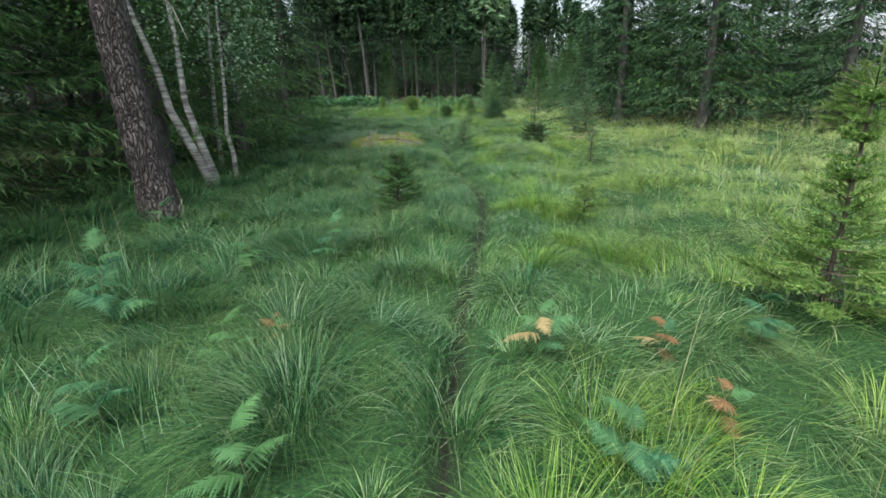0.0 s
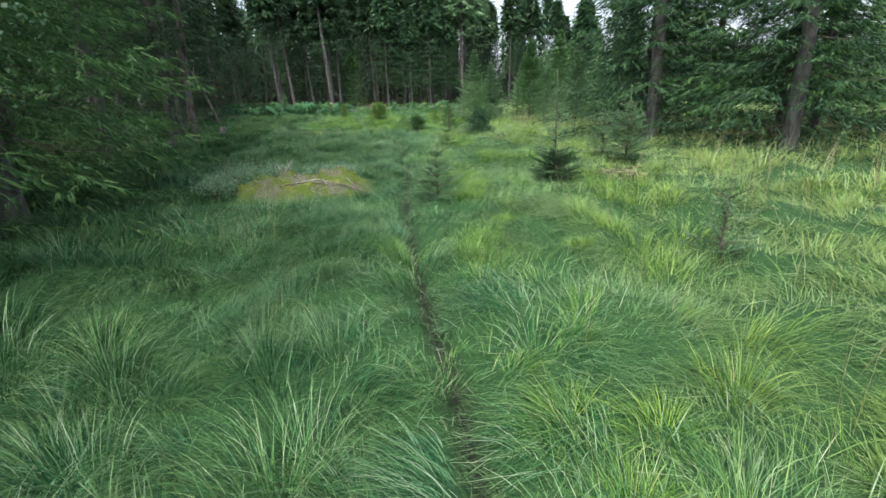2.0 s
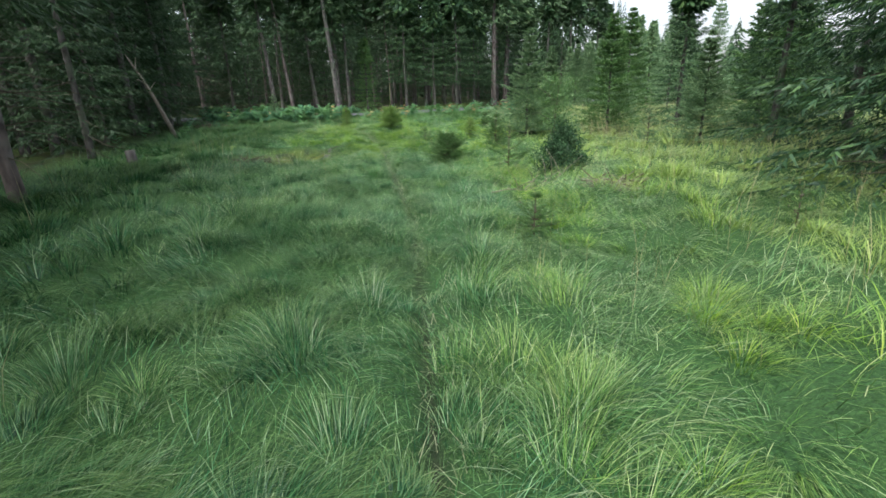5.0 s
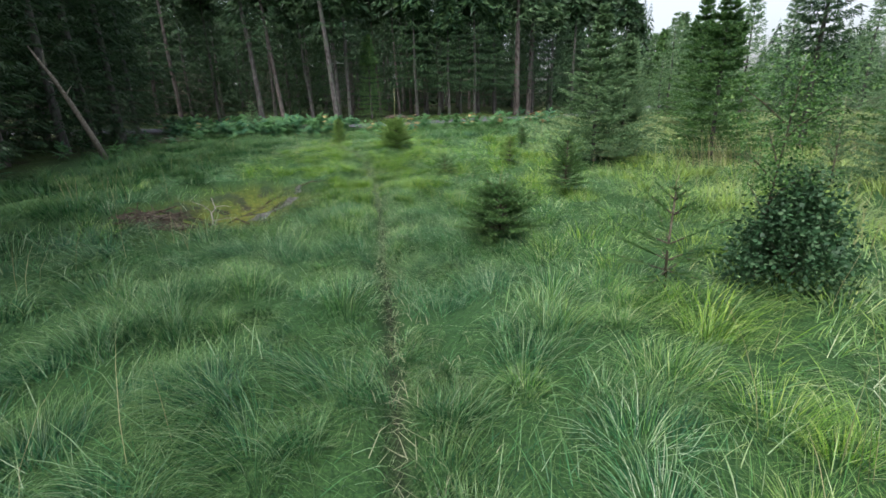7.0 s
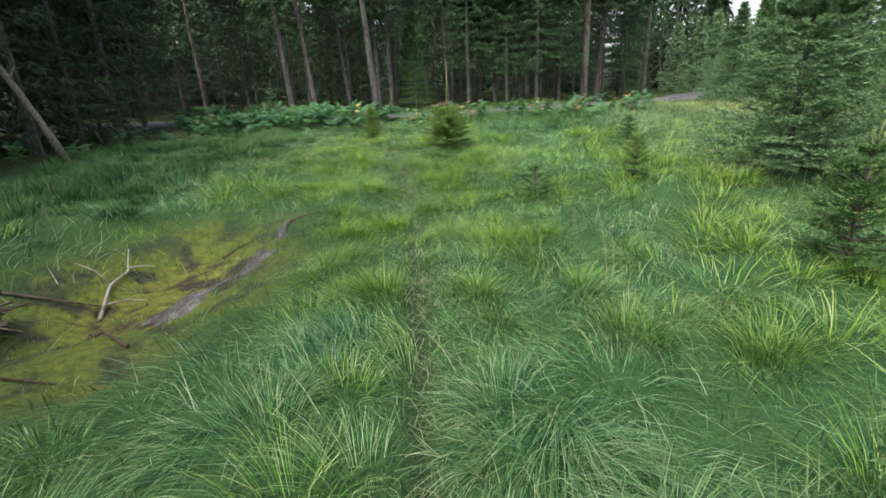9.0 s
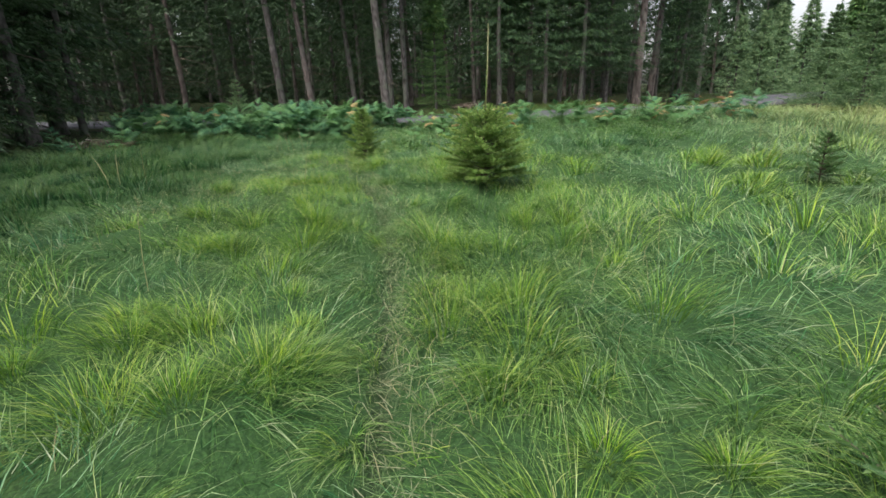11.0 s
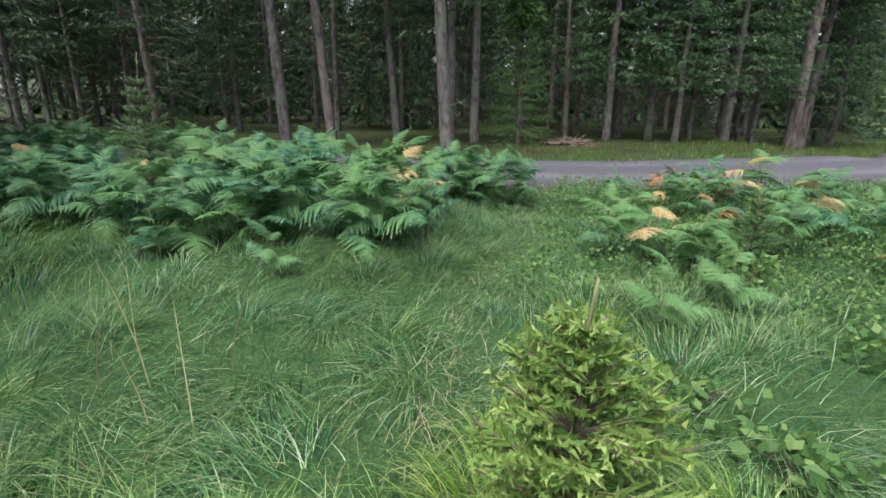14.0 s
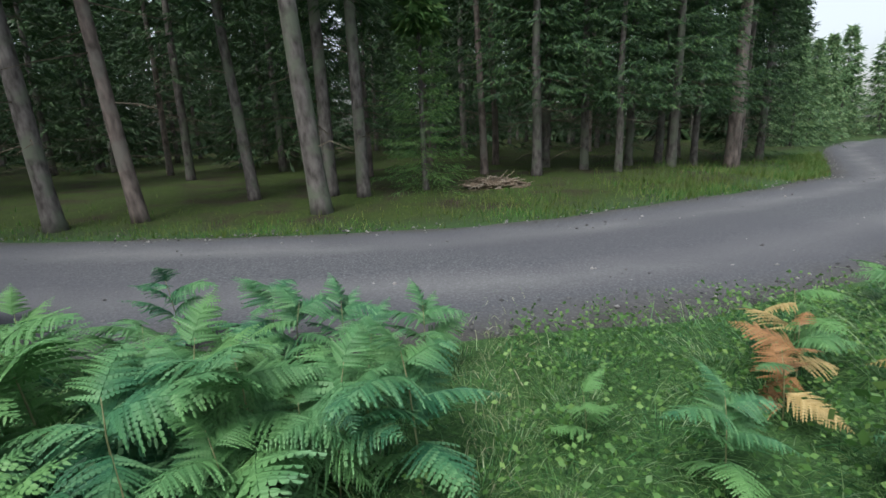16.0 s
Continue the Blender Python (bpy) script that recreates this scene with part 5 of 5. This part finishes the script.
for i, (x, y, s) in enumerate(SAPLINGS):
    settle(s, x, y, i * 47, 1.0, 0.02)

# ---- build: bracken, grass ----
build_bracken()
build_grass()


# ---- build: shrubs, deadwood and small things ----


def shrub(name, x, y, stems, centres, n, spread, leaf_size, mat, label, seed, category="shrub"):
    thing = new(name)
    pr = random.Random(seed)
    v, f = merge([tube(p, [r, r * 0.7, r * 0.35], 5, close=False) for p, r in stems])
    tagged(obj("stemwork", mesh_from("stemwork", v, f), TWIG, thing), kind="stuff")
    rng = np.random.default_rng(seed)
    tagged(obj("foliage", needle_mesh("foliage", leaf_spray(rng, centres, n, spread, leaf_size), 4), mat, thing), kind="stuff")
    tagged(thing, label, category, "low shrubs" if category == "shrub" else "")
    return settle(thing, x, y, 0, 1.0, 0.02)


def fan(seed, n, r, h):
    pr = random.Random(seed)
    out = []
    for _ in range(n):
        a, q = pr.uniform(0, 6.3), pr.uniform(0.2, 1) * r
        e = Vector((math.cos(a) * q, math.sin(a) * q, h * pr.uniform(0.6, 1.0)))
        out.append(([Vector((0, 0, -0.03)), e * 0.5 + Vector((0, 0, h * 0.12)), e], 0.006))
    return out


st = [([Vector((0, 0, -0.05)), Vector((0.03, 0, 0.8)), Vector((0.1, 0, 1.75))], 0.014)] + [([Vector((0.03, 0, 0.6 + 0.15 * i)), Vector((0.15 * math.sin(i * 2.2), 0.15 * math.cos(i * 2.2), 0.75 + 0.15 * i)), Vector((0.3 * math.sin(i * 2.2), 0.3 * math.cos(i * 2.2), 0.85 + 0.15 * i))], 0.007) for i in range(6)]
shrub("broadleaf_sapling", 2.05, 22.45, st, [(0.06 + 0.2 * math.sin(i * 2.4), 0.2 * math.cos(i * 1.9), 0.85 + 0.075 * i) for i in range(13)], 260, (0.12, 0.12, 0.07), 0.025, LEAF, "young small-leaved tree above a dark bush", 301, "tree")
dome = []
for j in range(58):
    u, a = (j + 0.5) / 58, j * 2.4
    up = u < 0.7
    r0, z0, zs = (0.4, 0.05, 0.5) if up else (0.17, 0.5, 0.32)
    q = u / 0.7 if up else (u - 0.7) / 0.3
    rr = r0 * math.sqrt(max(0.05, 1 - q ** 2.5))
    dome.append((rr * math.cos(a) * (0.8 + 0.45 * math.sin(j * 1.7)), rr * math.sin(a) * (0.85 + 0.4 * math.cos(j * 2.9)), z0 + zs * q + 0.07 * math.sin(j * 4.3)))
shrub("dark_bush", 2.25, 22.35, fan(330, 14, 0.45, 0.6), dome, 190, (0.085, 0.085, 0.065), 0.036, DARK_LEAF, "dense dark rounded bush with small leaves", 331)
for i, (x, y, r, h) in enumerate(((-2.35, 12.5, 0.4, 0.36), (-2.6, 12.1, 0.35, 0.32), (-2.0, 13.0, 0.42, 0.36), (-1.4, 13.25, 0.42, 0.34), (-0.95, 13.1, 0.32, 0.28), (-2.75, 12.5, 0.35, 0.3))):
    c = [(r * 0.75 * math.sin(j * 2.4) * math.sqrt(j / 14), r * 0.75 * math.cos(j * 2.4) * math.sqrt(j / 14), h * (0.9 - 0.5 * j / 14)) for j in range(15)]
    shrub("bilberry_bush", x, y, fan(310 + i, 16, r, h), c, 150, (0.075, 0.075, 0.045), 0.022, BILBERRY, "low grey-green bilberry bush behind the mossy mound", 320 + i)
for i, (x, y, r, h) in enumerate(((-3.85, 39.15, 0.2, 0.4), (-3.55, 38.9, 0.16, 0.3), (-4.3, 37.35, 0.22, 0.12), (-4.0, 37.0, 0.2, 0.12), (-4.65, 37.6, 0.16, 0.1), (-3.2, 37.9, 0.2, 0.2), (-3.4, 41.3, 0.25, 0.5))):
    c = [(r * math.sin(j * 2.4) * math.sqrt(j / 10), r * math.cos(j * 2.4) * math.sqrt(j / 10), h * (0.95 - 0.5 * j / 10)) for j in range(11)]
    shrub("bramble_plant", x, y, fan(340 + i, 9, r, h), c, 12, (0.06, 0.06, 0.03), 0.06, LEAF, "low bramble with broad light green leaves", 350 + i)


def stick(name, pts, r, mat, label, forks=(), category="branch", top=0.35):
    thing_v, thing_f = tube(pts, [r * (1 - (1 - top) * i / (len(pts) - 1)) for i in range(len(pts))], 7, 0.12, random.Random(4))
    if forks:
        thing = new(name)
        stem = obj("main_stem", mesh_from(name, thing_v, thing_f, True), mat, thing)
        for a, b, q in forks:
            m = Vector(a).lerp(Vector(b), 0.5) + Vector((0.02, 0.01, 0.02))
            v, f = tube([a, m, b], [q, q * 0.7, q * 0.3], 5, 0.1, random.Random(6))
            obj("side_branch", mesh_from("side_branch", v, f, True), mat, stem)
    else:
        thing = obj(name, mesh_from(name, thing_v, thing_f, True), mat)
    return tagged(thing, label, category, "twigs on the moss" if category == "twig" else "dead branches on the ground" if category == "branch" else "")


def on(x, y, up=0.0):
    return (x, y, gz(x, y) + up)


# mossy mound


def moss_mound():
    n, m = 90, 70
    xs = np.linspace(-2.75, 0.05, n)
    ys = np.linspace(11.35, 13.6, m)
    gx, gy = np.meshgrid(xs, ys)
    a = moss_amount(gx, gy)
    nz = np.array([noise.noise(Vector((x * 3.2, y * 3.2, 0))) + 0.5 * noise.noise(Vector((x * 8, y * 8, 3))) + 0.35 * noise.noise(Vector((x * 22, y * 22, 5))) for x, y in zip(gx.ravel(), gy.ravel())]).reshape(gx.shape)
    z = ground_z(gx, gy) + a * (0.03 + 0.16 * nz) - 0.08 * (1 - np.clip(a * 4, 0, 1))
    v = np.stack([gx, gy, z], -1).reshape(-1, 3)
    i = (np.arange(m - 1)[:, None] * n + np.arange(n - 1)[None, :]).ravel()
    q = np.stack([i, i + 1, i + n + 1, i + n], 1)
    me = mesh_arrays("moss_mound", v, q.ravel(), np.arange(len(q)) * 4)
    me.polygons.foreach_set("use_smooth", [True] * len(me.polygons))
    mt, nt, b = material("cushion_moss", 0.95)
    fine = noise_tex(nt, 60.0, 5.0, "World")
    green = ramp(nt, fine, [(0.3, (0.075, 0.115, 0.018)), (0.7, (0.21, 0.265, 0.045))])
    dry = ramp(nt, fine, [(0.3, (0.06, 0.055, 0.035)), (0.6, (0.25, 0.245, 0.15)), (0.8, (0.40, 0.39, 0.29))])
    f = ramp(nt, noise_tex(nt, 3.0, 6.0, "World"), [(0.48, (0, 0, 0)), (0.57, (1, 1, 1))])
    nt.links.new(mix(nt, f, green, dry), b.inputs["Base Color"])
    bump(nt, b, noise_tex(nt, 90.0, 6.0, "World"), 1.0, 0.03)
    tagged(obj("moss_mound", me, mt), "low mound of yellow-green cushion moss and dry litter", "moss")


moss_mound()
stick("dead_stub", [on(-1.88, 12.84, -0.05), on(-1.88, 12.85, 0.1), on(-1.91, 12.84, 0.22)], 0.015, DEADWOOD, "bleached dead stub on the mossy mound", category="stub")
stick("dead_stub", [on(-1.84, 12.85, -0.05), on(-1.79, 12.88, 0.1), on(-1.70, 12.92, 0.23)], 0.017, DEADWOOD, "bleached slanting dead stub on the mossy mound", category="stub")
stick("dead_branch", [on(-1.36, 12.82, 0.05), on(-1.15, 12.72, 0.05), on(-0.9, 12.62, 0.03), on(-0.62, 12.6, 0.03)], 0.012, DEADWOOD, "pale forked dead branch lying on moss", [(on(-1.15, 12.72, 0.05), on(-0.8, 12.82, 0.06), 0.008), (on(-1.0, 12.66, 0.05), on(-0.72, 12.45, 0.04), 0.01)])
stick("dead_branch", [on(-1.5, 11.98, 0.03), on(-1.1, 12.0, 0.04), on(-0.6, 12.12, 0.03)], 0.013, DEADWOOD, "grey dead branch along the mound's foot", [(on(-1.2, 12.0, 0.03), on(-0.85, 11.9, 0.02), 0.01)])
stick("rotten_log", [on(-1.75, 11.85, 0.02), on(-1.2, 11.9, 0.05), on(-0.75, 12.0, 0.04), on(-0.35, 12.15, 0.02)], 0.011, GREY_TWIG, "thin rotten log at the foot of a mossy mound", category="log", top=0.6)
stick("rotten_log", [on(-1.3, 12.5, 0.02), on(-0.95, 12.42, 0.05), on(-0.55, 12.3, 0.03)], 0.012, GREY_TWIG, "grey rotten log on moss", category="log", top=0.5)
stick("dead_branch", [on(-1.1, 12.28, 0.03), on(-0.85, 12.36, 0.04), on(-0.6, 12.5, 0.03)], 0.01, DARK_WOOD, "brown dead branch on moss")
for i in range(22):
    x, y, a = -1.05 + 0.4 * math.sin(i * 2.1), 12.35 + 0.28 * math.cos(i * 1.6), i * 1.9
    stick("twig", [on(x, y, 0.015), on(x + 0.09 * math.cos(a), y + 0.09 * math.sin(a), 0.02), on(x + 0.2 * math.cos(a), y + 0.2 * math.sin(a), 0.015)], 0.006, DEADWOOD, "short bleached twig on moss", category="twig")

# mud hollow
stick("dead_branch", [on(-4.6, 26.3, 0.02), on(-4.85, 26.75, 0.04), on(-4.95, 27.1, 0.06), on(-5.15, 27.4, 0.08)], 0.017, DEADWOOD, "bleached forked branch lying in the mud hollow", [(on(-4.95, 27.1, 0.1), on(-4.72, 27.25, 0.14), 0.009), (on(-4.85, 26.75, 0.07), on(-5.2, 26.8, 0.03), 0.008), (on(-4.7, 26.5, 0.05), on(-4.3, 26.55, 0.03), 0.01)])
for x, y, a, l in ((-3.8, 28.2, 0.6, 0.7), (-5.0, 25.6, 2.3, 0.9), (-4.2, 27.6, 1.4, 0.5), (-5.4, 26.2, 0.4, 0.8), (-3.6, 25.5, 2.8, 0.5), (-4.6, 24.9, 0.2, 0.9)):
    stick("dead_branch", [on(x, y, 0.02), on(x + l * 0.5 * math.cos(a), y + l * 0.5 * math.sin(a), 0.05), on(x + l * math.cos(a), y + l * math.sin(a), 0.02)], 0.014, DARK_WOOD, "dark wet branch half sunk in mud")


def wet_mud():
    m, nt, b = material("wet_silt", 0.3)
    n = noise_tex(nt, 9.0, 5.0, "World")
    nt.links.new(ramp(nt, n, [(0.35, (0.05, 0.043, 0.038)), (0.6, (0.12, 0.112, 0.105)), (0.75, (0.2, 0.19, 0.175))]), b.inputs["Base Color"])
    nt.links.new(ramp(nt, n, [(0.4, (0.6, 0.6, 0.6)), (0.6, (0.24, 0.24, 0.24))]), b.inputs["Roughness"])
    b.inputs["Specular IOR Level"].default_value = 0.8
    bump(nt, b, noise_tex(nt, 26.0, 5.0, "World"), 0.8, 0.03)
    return m


WET_MUD = wet_mud()


def puddle(x, y, rx, ry, turn, seed):
    """A shallow uneven film of silt and water lying in the hollow, its ragged rim sunk in the mud."""
    pr = random.Random(seed)
    n, rings = 40, 5
    ph = [pr.uniform(0, 6.28) for _ in range(4)]
    ct, st = math.cos(turn), math.sin(turn)
    verts, faces = [(x, y, gz(x, y) + 0.04)], []
    for j in range(1, rings + 1):
        u = j / rings
        for i in range(n):
            a = 6.283 * i / n
            k = u * (1 + u * (0.28 * math.sin(2 * a + ph[0]) + 0.2 * math.sin(5 * a + ph[1]) + 0.12 * math.sin(9 * a + ph[2])))
            px, py = rx * k * math.cos(a), ry * k * math.sin(a)
            px, py = x + px * ct - py * st, y + px * st + py * ct
            verts.append((px, py, gz(px, py) + 0.04 - 0.08 * u ** 4 + 0.006 * math.sin(7 * a + ph[3]) * u))
    for i in range(n):
        faces.append((0, 1 + i, 1 + (i + 1) % n))
        for j in range(rings - 1):
            p, q = 1 + j * n, 1 + (j + 1) * n
            faces.append((p + i, q + i, q + (i + 1) % n, p + (i + 1) % n))
    tagged(obj("puddle", mesh_from("puddle", verts, faces, True), WET_MUD), "shallow silvery-grey wet silt in the mud hollow", "puddle", kind="structure")


for i, (x, y, rx, ry, turn) in enumerate(((-3.66, 27.1, 0.17, 0.55, -0.15), (-3.85, 26.35, 0.15, 0.4, -0.5), (-3.7, 28.1, 0.08, 0.4, 0.2))):
    puddle(x, y, rx, ry, turn, i + 3)

# leaning dead tree, stump, heap, brush
snag = new("dead_tree")
v, f = tube([(0, 0, -0.15), (-0.2, -0.15, 0.7), (-0.42, -0.35, 1.6), (-0.62, -0.52, 2.3), (-0.95, -0.75, 3.2)], [0.10, 0.08, 0.068, 0.055, 0.02], 10, 0.08, random.Random(2))
snag_trunk = obj("trunk", mesh_from("trunk", v, f, True), GREY_TWIG, snag)
for a, b in (((-0.5, -0.42, 1.9), (-0.2, -0.5, 2.15)), ((-0.6, -0.5, 2.2), (-0.9, -0.4, 2.3)), ((-0.75, -0.6, 2.7), (-0.6, -0.7, 3.1))):
    v, f = tube([a, b], [0.03, 0.012], 6)
    obj("side_branch", mesh_from("side_branch", v, f), DEADWOOD, snag_trunk)
tagged(snag, "leaning bare dead tree with broken grey trunk", "tree")
settle(snag, -11.2, 33.0)
stump = stick("tree_stump", [on(-7.5, 24.4, -0.1), on(-7.5, 24.4, 0.15), on(-7.52, 24.4, 0.42)], 0.13, SPRUCE_BARK, "short broken reddish tree stump in grass", category="stump", top=0.8)


def stick_heap(name, x, y, rx, ry, h, n, mats, label, seed):
    pr = random.Random(seed)
    thing = new(name)
    bm = bmesh.new()
    bmesh.ops.create_icosphere(bm, subdivisions=4, radius=1.0)
    for q in bm.verts:
        k = 0.85 + 0.45 * noise.noise(q.co * 2.5 + Vector((seed, 0, 0))) + 0.3 * noise.noise(q.co * 8)
        q.co = Vector((q.co.x * rx * k, q.co.y * ry * k, max(-0.12, q.co.z * h * k)))
    me = bpy.data.meshes.new("core")
    bm.to_mesh(me)
    obj("core", me, HEAP, thing)
    for i in range(n):
        a, q = pr.uniform(0, 6.3), math.sqrt(pr.random())
        c = Vector((math.cos(a) * q * rx, math.sin(a) * q * ry, h * (1 - q * q) + 0.02))
        d = Vector((pr.uniform(-1, 1), pr.uniform(-1, 1), pr.uniform(-0.25, 0.3))).normalized() * pr.uniform(0.1, 0.32)
        v, f = tube([c - d, c + Vector((0, 0, 0.02)), c + d], [0.012, 0.01, 0.005], 5, 0.1, pr)
        obj("stick", mesh_from("stick", v, f), pr.choice(mats), thing)
    tagged(thing, label, "heap", "heaps of brushwood")
    return settle(thing, x, y)


hm, hnt, hb = material("earthy_litter", 0.95)
hf = noise_tex(hnt, 16.0, 6.0)
hnt.links.new(ramp(hnt, hf, [(0.3, (0.06, 0.046, 0.034)), (0.55, (0.14, 0.11, 0.08)), (0.75, (0.30, 0.26, 0.21))]), hb.inputs["Base Color"])
bump(hnt, hb, hf, 1.0, 0.05)
HEAP = hm
stick_heap("brushwood_heap", 2.6, 20.4, 0.58, 0.46, 0.15, 60, [DARK_WOOD, TWIG, GREY_TWIG], "low brown heap of bark and brushwood", 3)
stick_heap("brushwood_heap", -4.6, 50.3, 0.9, 0.5, 0.2, 44, [GREY_TWIG, DARK_WOOD, TWIG], "grey heap of cut branches under the trees", 4)
stick_heap("brushwood_heap", -12.3, 38.2, 1.1, 0.5, 0.18, 40, [DARK_WOOD, TWIG, DEADWOOD], "brown heap of fallen branches at the forest edge", 5)
stick_heap("brushwood_heap", -5.2, 25.35, 0.7, 0.55, 0.10, 80, [DARK_WOOD, DARK_WOOD, TWIG], "dark wet heap of twigs in the mud hollow", 7)
stick_heap("litter_heap", 3.75, 13.1, 0.5, 0.35, 0.07, 14, [STRAW, TWIG], "low patch of pale dry litter in grass", 6)
stick("dead_branch", [on(0.62, 19.0, 0.14), on(0.85, 19.2, 0.2), on(1.1, 19.36, 0.22), on(1.5, 19.63, 0.26)], 0.007, GREY_TWIG, "grey-brown twiggy dead branch lying on the grass",
      [(on(0.85 + 0.08 * i, 19.2 + 0.055 * i, 0.2 + 0.01 * i), on(0.85 + 0.08 * i + 0.3 * math.sin(i * 2.3) + 0.08, 19.2 + 0.055 * i + 0.26 * math.cos(i * 1.9) + 0.08, 0.28 + 0.025 * i + 0.08 * (i % 3)), 0.0055) for i in range(11)])


def reed_clump(x, y, n, seed):
    rs = np.random.RandomState(seed)
    a = rs.uniform(0, 6.3, n)
    r = np.sqrt(rs.rand(n)) * np.array(0.6)
    blades("dry_reeds", x + r * np.cos(a) * 1.6, y + r * np.sin(a), rs.uniform(0.55, 0.95, n), rs.uniform(0.007, 0.012, n), rs.uniform(2.2, 4.0, n), rs.uniform(0.15, 0.5, n), 3, STRAW, "straw-coloured dry reed stalks before young spruces", rs)


reed_clump(5.2, 29.2, 90, 41)


def herb_cover():
    """Small broad leaves and weeds low on the ground by the road."""
    rs = np.random.default_rng(61)
    n = 5200
    x, y = rs.uniform(-5.3, 1.5, n), rs.uniform(38.2, 43.6, n)
    k = (road_distance(x, y) > 1.8) & (wave(x, y, 0.5, 62) > rs.uniform(-0.6, 0.3, n)) & (np.abs(x - way_x(y)) > 0.12)
    c = np.stack([x[k], y[k], ground_z(x[k], y[k]) + 0.05 + 0.12 * rs.random(k.sum())], 1)
    tagged(obj("herb_cover", needle_mesh("herb_cover", leaf_spray(rs, c, 7, (0.05, 0.05, 0.035), 0.031), 4), LEAF), "low leafy weeds in the grass by the road", "weeds", kind="stuff")


def road_gravel():
    """Loose stones along both road edges."""
    rs = np.random.RandomState(71)
    pts = np.array(ROAD_MID, float)
    seg = np.concatenate([[0], np.cumsum(np.hypot(*np.diff(pts, axis=0).T))])
    n = 2600
    s_ = rs.uniform(35, 95, n)
    x, y = smooth_interp(s_, seg, pts[:, 0]), smooth_interp(s_, seg, pts[:, 1])
    dx = smooth_interp(s_ + 0.2, seg, pts[:, 0]) - x
    dy = smooth_interp(s_ + 0.2, seg, pts[:, 1]) - y
    ln = np.hypot(dx, dy) + 1e-9
    o = np.where(rs.rand(n) < 0.5, -1, 1) * (1.77 + rs.normal(0, 0.16, n))
    o = np.where(rs.rand(n) < 0.25, rs.uniform(-1.5, 1.5, n), o)
    px, py = x - dy / ln * o, y + dx / ln * o
    z = ground_z(px, py) + 0.045
    r = rs.uniform(0.008, 0.028, n)
    oct_ = np.array([[1, 0, 0], [0, 1, 0], [-1, 0, 0], [0, -1, 0], [0, 0, 0.7], [0, 0, -0.7]], float)
    f = np.array([[0, 1, 4], [1, 2, 4], [2, 3, 4], [3, 0, 4], [1, 0, 5], [2, 1, 5], [3, 2, 5], [0, 3, 5]])
    v = oct_[None] * r[:, None, None] * rs.uniform(0.6, 1.3, (n, 6, 1)) + np.stack([px, py, z], 1)[:, None]
    lp = (np.arange(n)[:, None] * 6 + f.ravel()[None]).ravel()
    m, nt, b = material("loose_stone", 0.85)
    geo = nt.nodes.new("ShaderNodeNewGeometry")
    nt.links.new(ramp(nt, geo.outputs["Random Per Island"], [(0, (0.05, 0.05, 0.052)), (0.7, (0.15, 0.15, 0.152)), (1, (0.32, 0.31, 0.3))]), b.inputs["Base Color"])
    tagged(obj("road_gravel", mesh_arrays("road_gravel", v.reshape(-1, 3), lp, np.arange(n * 8) * 3), m), "loose grey stones along the road edges", "gravel", kind="stuff")


herb_cover()
road_gravel()
